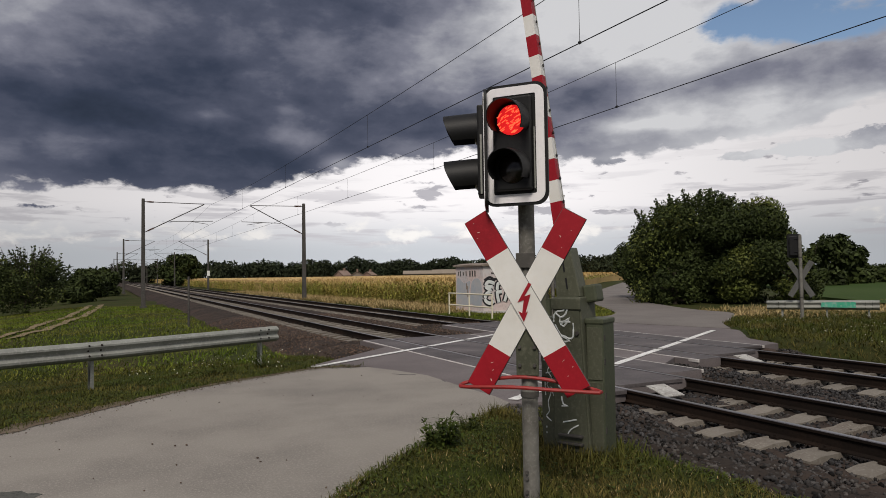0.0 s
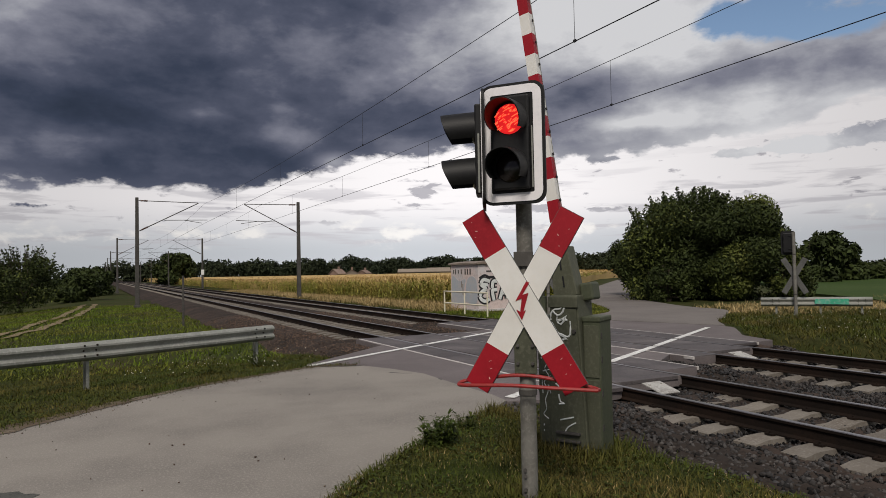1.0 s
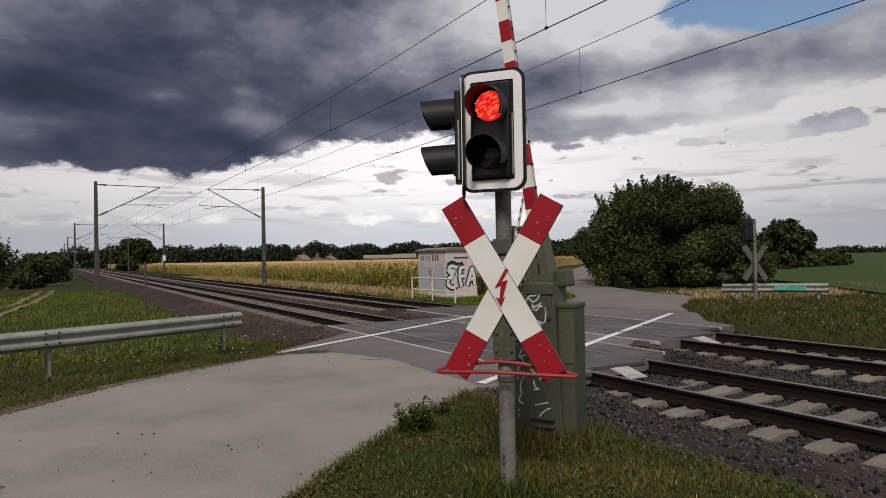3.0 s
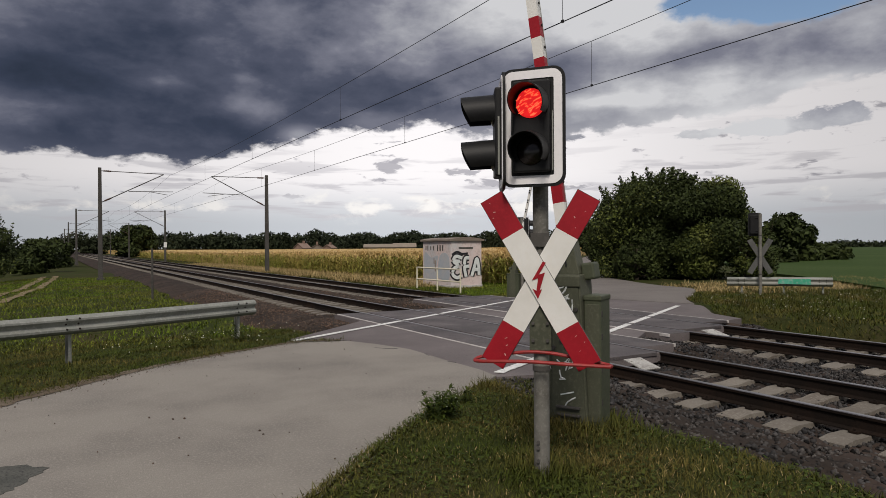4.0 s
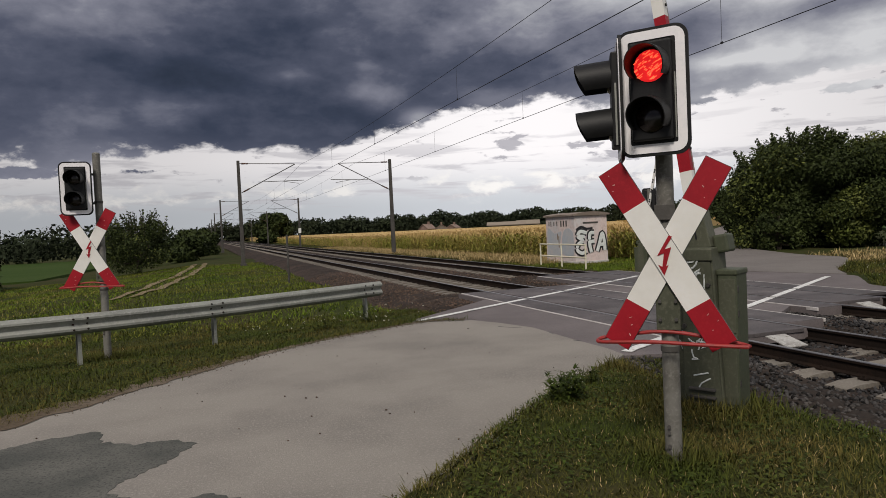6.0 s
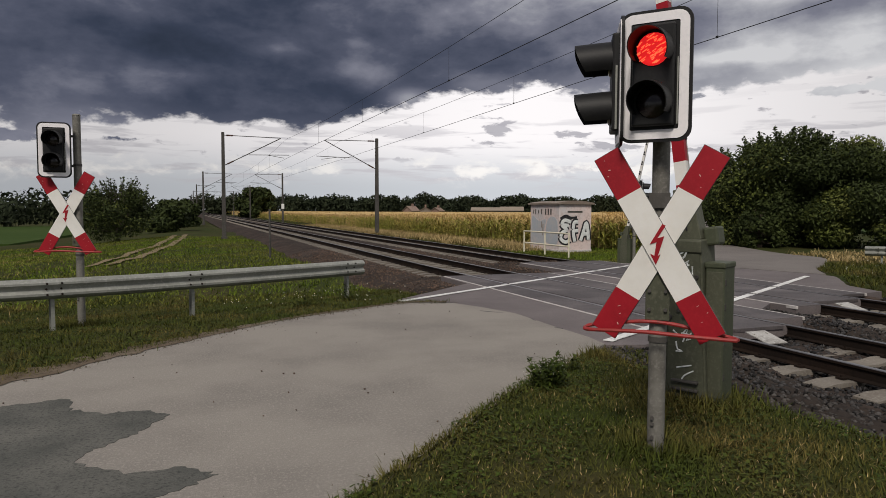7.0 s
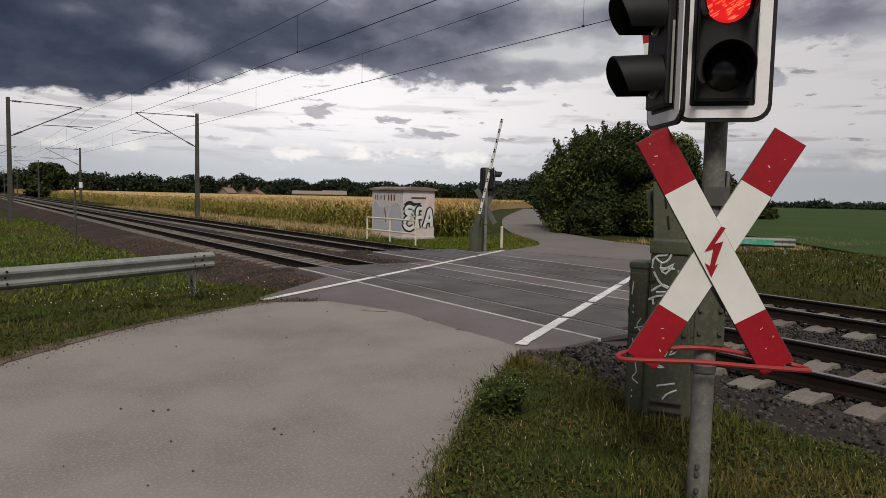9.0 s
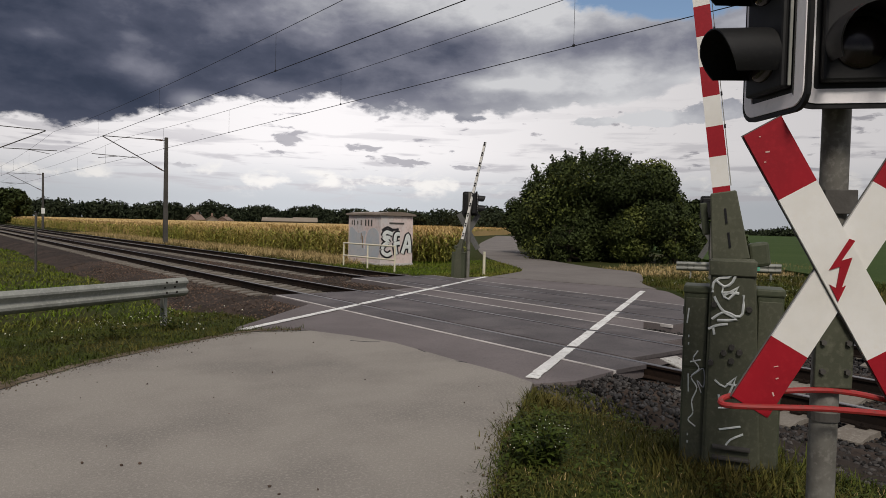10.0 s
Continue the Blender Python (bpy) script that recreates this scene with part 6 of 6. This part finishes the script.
def bush(x, y, r, h, n, size, label, seed, z=None, light=0.0, trunk=0.18, name="tree", low=0.12, group="trees", wild=6, reach=1.0, mats=("leaf", "leaflight")):
    """Trunk, limbs and a crown of clumps; low: where the crown starts, as a share of the height."""
    rng = np.random.default_rng(seed)
    z = float(land(x, y)) if z is None else z
    t = thing(name, label, name.replace("_", " "), pose(x, y, z), group)
    cen, rad = [], []
    m_ = 26
    for k in range(m_):
        u = rng.random()
        zz = h * (low + (0.92 - low) * u)
        prof_r = r * math.sqrt(max(0.05, 1 - ((zz / h - 0.42) / 0.62) ** 2)) * rng.uniform(0.55, 0.92)
        a = 2.4 * k + rng.uniform(-0.4, 0.4)
        s = r * rng.uniform(0.24, 0.40)
        cen.append((prof_r * math.cos(a), prof_r * math.sin(a), min(zz, h - s * 0.8)))
        rad.append((s, s, s * rng.uniform(0.7, 0.95)))
    cen.append((0, 0, h * 0.5))
    rad.append((r * 0.72, r * 0.72, h * 0.42))
    twigs = []
    for k in range(wild):      # single leafy shoots that stick out at the top
        a = rng.uniform(0, 6.28)
        q = r * rng.uniform(0.1, 0.8)
        zz = h * 0.9 * (1 - 0.25 * (q / r) ** 2)
        p0 = np.array([q * math.cos(a), q * math.sin(a), zz - 0.1 * h])
        p1 = p0 + np.array([math.cos(a) * rng.uniform(0.0, 0.12) * h * reach, math.sin(a) * rng.uniform(0.0, 0.12) * h * reach, rng.uniform(0.13, 0.22) * h * reach])
        twigs.append((p0, p1))
        for j in range(5):
            cen.append(tuple(p0 + (p1 - p0) * (0.25 + 0.18 * j)))
            rad.append((0.045 * r * (1.3 - 0.2 * j), 0.045 * r * (1.3 - 0.2 * j), 0.022 * h))
    bm = bmesh.new()
    tube(bm, [(0, 0, -0.2), (0.02 * r, 0.01 * r, h * 0.25), (0.05 * r, -0.03 * r, h * 0.55), (0.02 * r, 0, h * 0.85)], [trunk, trunk * 0.8, trunk * 0.5, trunk * 0.15], 8)
    part("trunk", bm, M["bark"], t, "", True)
    for c_ in cen[:12]:
        bm = bmesh.new()
        s0 = (0.03 * r, 0, h * rng.uniform(0.12, 0.4))
        mid = tuple(0.5 * (a + b) + d for a, b, d in zip(s0, c_, (0, 0, -0.04 * h)))
        tube(bm, smooth_line([s0, mid, c_], 3), [trunk * 0.42 * (1 - 0.8 * i / 6) for i in range(7)], 5)
        part("limb", bm, M["bark"], t)
    for p0, p1 in twigs:
        bm = bmesh.new()
        tube(bm, [p0, p1], [trunk * 0.12, trunk * 0.05], 4)
        part("twig", bm, M["bark"], t)
    v, f = leaves(cen, rad, n, size, rng, base=0.0)
    arrays("crown", v, f, M[mats[0]], t, "dense dark green crown", "", "")
    # brighter leaf copy towards -y: sunlight on the crown, put into the colour
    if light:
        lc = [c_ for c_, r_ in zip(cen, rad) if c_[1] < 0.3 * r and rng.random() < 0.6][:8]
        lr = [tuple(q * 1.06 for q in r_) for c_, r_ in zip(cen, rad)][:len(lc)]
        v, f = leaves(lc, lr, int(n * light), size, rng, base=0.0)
        arrays("young_leaves", v, f, M[mats[1]], t, "yellow-green leaves with sunlight put into their colour", "", "")
    return t


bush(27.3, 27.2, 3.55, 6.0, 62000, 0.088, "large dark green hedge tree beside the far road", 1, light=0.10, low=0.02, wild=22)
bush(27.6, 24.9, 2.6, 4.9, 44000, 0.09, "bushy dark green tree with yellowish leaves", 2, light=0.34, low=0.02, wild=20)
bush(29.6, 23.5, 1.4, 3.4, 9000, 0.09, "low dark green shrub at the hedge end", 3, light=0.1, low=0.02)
bush(29.7, 32.6, 2.5, 6.0, 26000, 0.11, "dark green hedge tree along the lane", 4, low=0.02, wild=1)
bush(25.5, 27.7, 1.3, 2.5, 6000, 0.09, "low dark green shrub at the lane edge", 17, low=0.02)
bush(24.3, 26.1, 1.1, 1.9, 4500, 0.085, "low dark green shrub at the lane edge", 18, low=0.02)
bush(64.6, 44, 2.7, 5.2, 6000, 0.3, "round dark field tree", 6, low=0.15, wild=3)
bush(57, 41, 2.2, 1.7, 3000, 0.28, "low dark shrub at the field edge", 7, low=0.02, wild=2)
bush(71, 44.5, 2.6, 1.9, 3000, 0.3, "low dark shrub at the field edge", 8, low=0.02, wild=2)
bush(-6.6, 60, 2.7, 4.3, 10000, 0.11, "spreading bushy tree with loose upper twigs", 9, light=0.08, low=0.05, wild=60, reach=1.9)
bush(-19.5, 58, 4.2, 2.9, 8000, 0.24, "wide dark shrub below the embankment", 11, low=0.02)
bush(-28, 62, 5.0, 3.3, 8000, 0.26, "wide dark shrub below the embankment", 12, low=0.02)
bush(-3.4, 82, 2.5, 2.9, 5000, 0.24, "dark shrub beside the track", 13, low=0.02)
bush(-1.6, 104, 2.4, 3.4, 4000, 0.28, "dark shrub beside the track", 14, low=0.02)
bush(-3.0, 130, 3.0, 4.6, 4000, 0.34, "dark tree beside the track", 15, low=0.02)
bush(16.5, 190, 4.9, 8.2, 6000, 0.5, "round dark tree beside the railway", 16, low=0.08, wild=3)


def woods(name, az0, az1, dist, h0, h1, n, size, label, seed, z=-0.8):
    """A far belt of trees, as many uneven crowns."""
    rng = np.random.default_rng(seed)
    cen, rad = [], []
    for az in np.arange(az0, az1, math.degrees(3.6 / dist)):
        d = dist * rng.uniform(0.94, 1.06)
        h = rng.uniform(h0, h1) * (1 + 0.10 * math.sin(az * 1.7) + 0.06 * math.sin(az * 5.1))
        a = radians(az)
        r = rng.uniform(3.0, 5.0)
        cen.append((-1.5 + d * math.sin(a), d * math.cos(a), z + h - r * 0.62))
        rad.append((r, r, r * 0.72))
        cen.append((-1.5 + d * math.sin(a) + rng.normal(0, 2), d * math.cos(a) + rng.normal(0, 2), z + h * 0.40))
        rad.append((r * 1.3, r * 1.3, h * 0.46))
    v, f = leaves(cen, rad, n, size, rng)
    return arrays(name, v, f, M["farleaf"], None, label, "woods", "stuff")


woods("far_woods", -62, -2.0, 150, 5.2, 6.4, 30000, 0.5, "dark belt of woods beyond the meadow", 1, -1.2)
woods("far_woods", 1.5, 42, 330, 8.0, 9.3, 60000, 0.75, "dark belt of woods behind the maize", 2)
woods("far_woods", 40, 53, 230, 7.4, 8.6, 26000, 0.62, "dark belt of woods behind the lane", 3)
woods("far_woods", 52, 100, 420, 3.4, 5.0, 32000, 1.0, "dark woods beyond the green field", 4)

# ---------------------------------------------------------------- far farmsteads


def house(m, l, w, eave, ridge, wall_m, label, windows, chimney=True):
    t = thing("farmhouse", label, "house", m, "farm buildings")
    bm = bmesh.new()
    box(bm, (0, 0, eave / 2), (l, w, eave))
    prism(bm, [(-w / 2, eave), (w / 2, eave), (0, ridge - 0.15)], -l / 2, l / 2, pose(0, 0, 0, 0, 0, 90))
    bmesh.ops.recalc_face_normals(bm, faces=bm.faces[:])
    wl = part("wall", bm, wall_m, t)
    bm = bmesh.new()
    o = w / 2 + 0.5
    prism(bm, [(-o, eave - 0.25), (0, ridge), (o, eave - 0.25), (o, eave - 0.05), (0, ridge + 0.22), (-o, eave - 0.05)], -l / 2 - 0.4, l / 2 + 0.4, pose(0, 0, 0, 0, 0, 90))
    bmesh.ops.recalc_face_normals(bm, faces=bm.faces[:])
    rf = part("roof", bm, M["tile"] if chimney else M["plaster"], t, "reddish tiled roof" if chimney else "pale sheet roof")
    if chimney:
        bm = bmesh.new()
        box(bm, (l * 0.2, 0, ridge + 0.5), (0.7, 0.7, 1.3))
        part("chimney", bm, M["brick"], rf)
    for k in range(windows):
        bm = bmesh.new()
        box(bm, (-l / 2 + l * (k + 0.5) / windows, -w / 2, eave * 0.6), (1.1, 0.12, 1.3))
        part("window", bm, M["dark"], wl)


def away(az, d):
    return -1.5 + d * math.sin(radians(az)), d * math.cos(radians(az))


for az, d, turn_, l, w, e, r, wm, lab, wins, ch in (
        (18.0, 285, 30, 4.6, 4.6, 1.9, 3.7, "brick", "red brick farmhouse behind the maize", 3, True),
        (19.2, 280, 70, 5.4, 4.6, 1.9, 3.3, "plaster", "pale farmhouse with red roof behind the maize", 4, True),
        (20.2, 290, 40, 4, 4, 1.9, 3.1, "brick", "small brick farmhouse behind the maize", 2, True),
        (24.4, 285, -26, 13, 9, 2.2, 3.2, "plaster", "long pale barn behind the maize", 0, False),
        (26.4, 285, -26, 9, 9, 2.2, 3.5, "plaster", "long pale barn with low roof behind the maize", 0, False)):
    hx, hy = away(az, d)
    house(pose(hx, hy, -0.4, 0, 0, turn_), l, w, e, r, M[wm], lab, wins, ch)
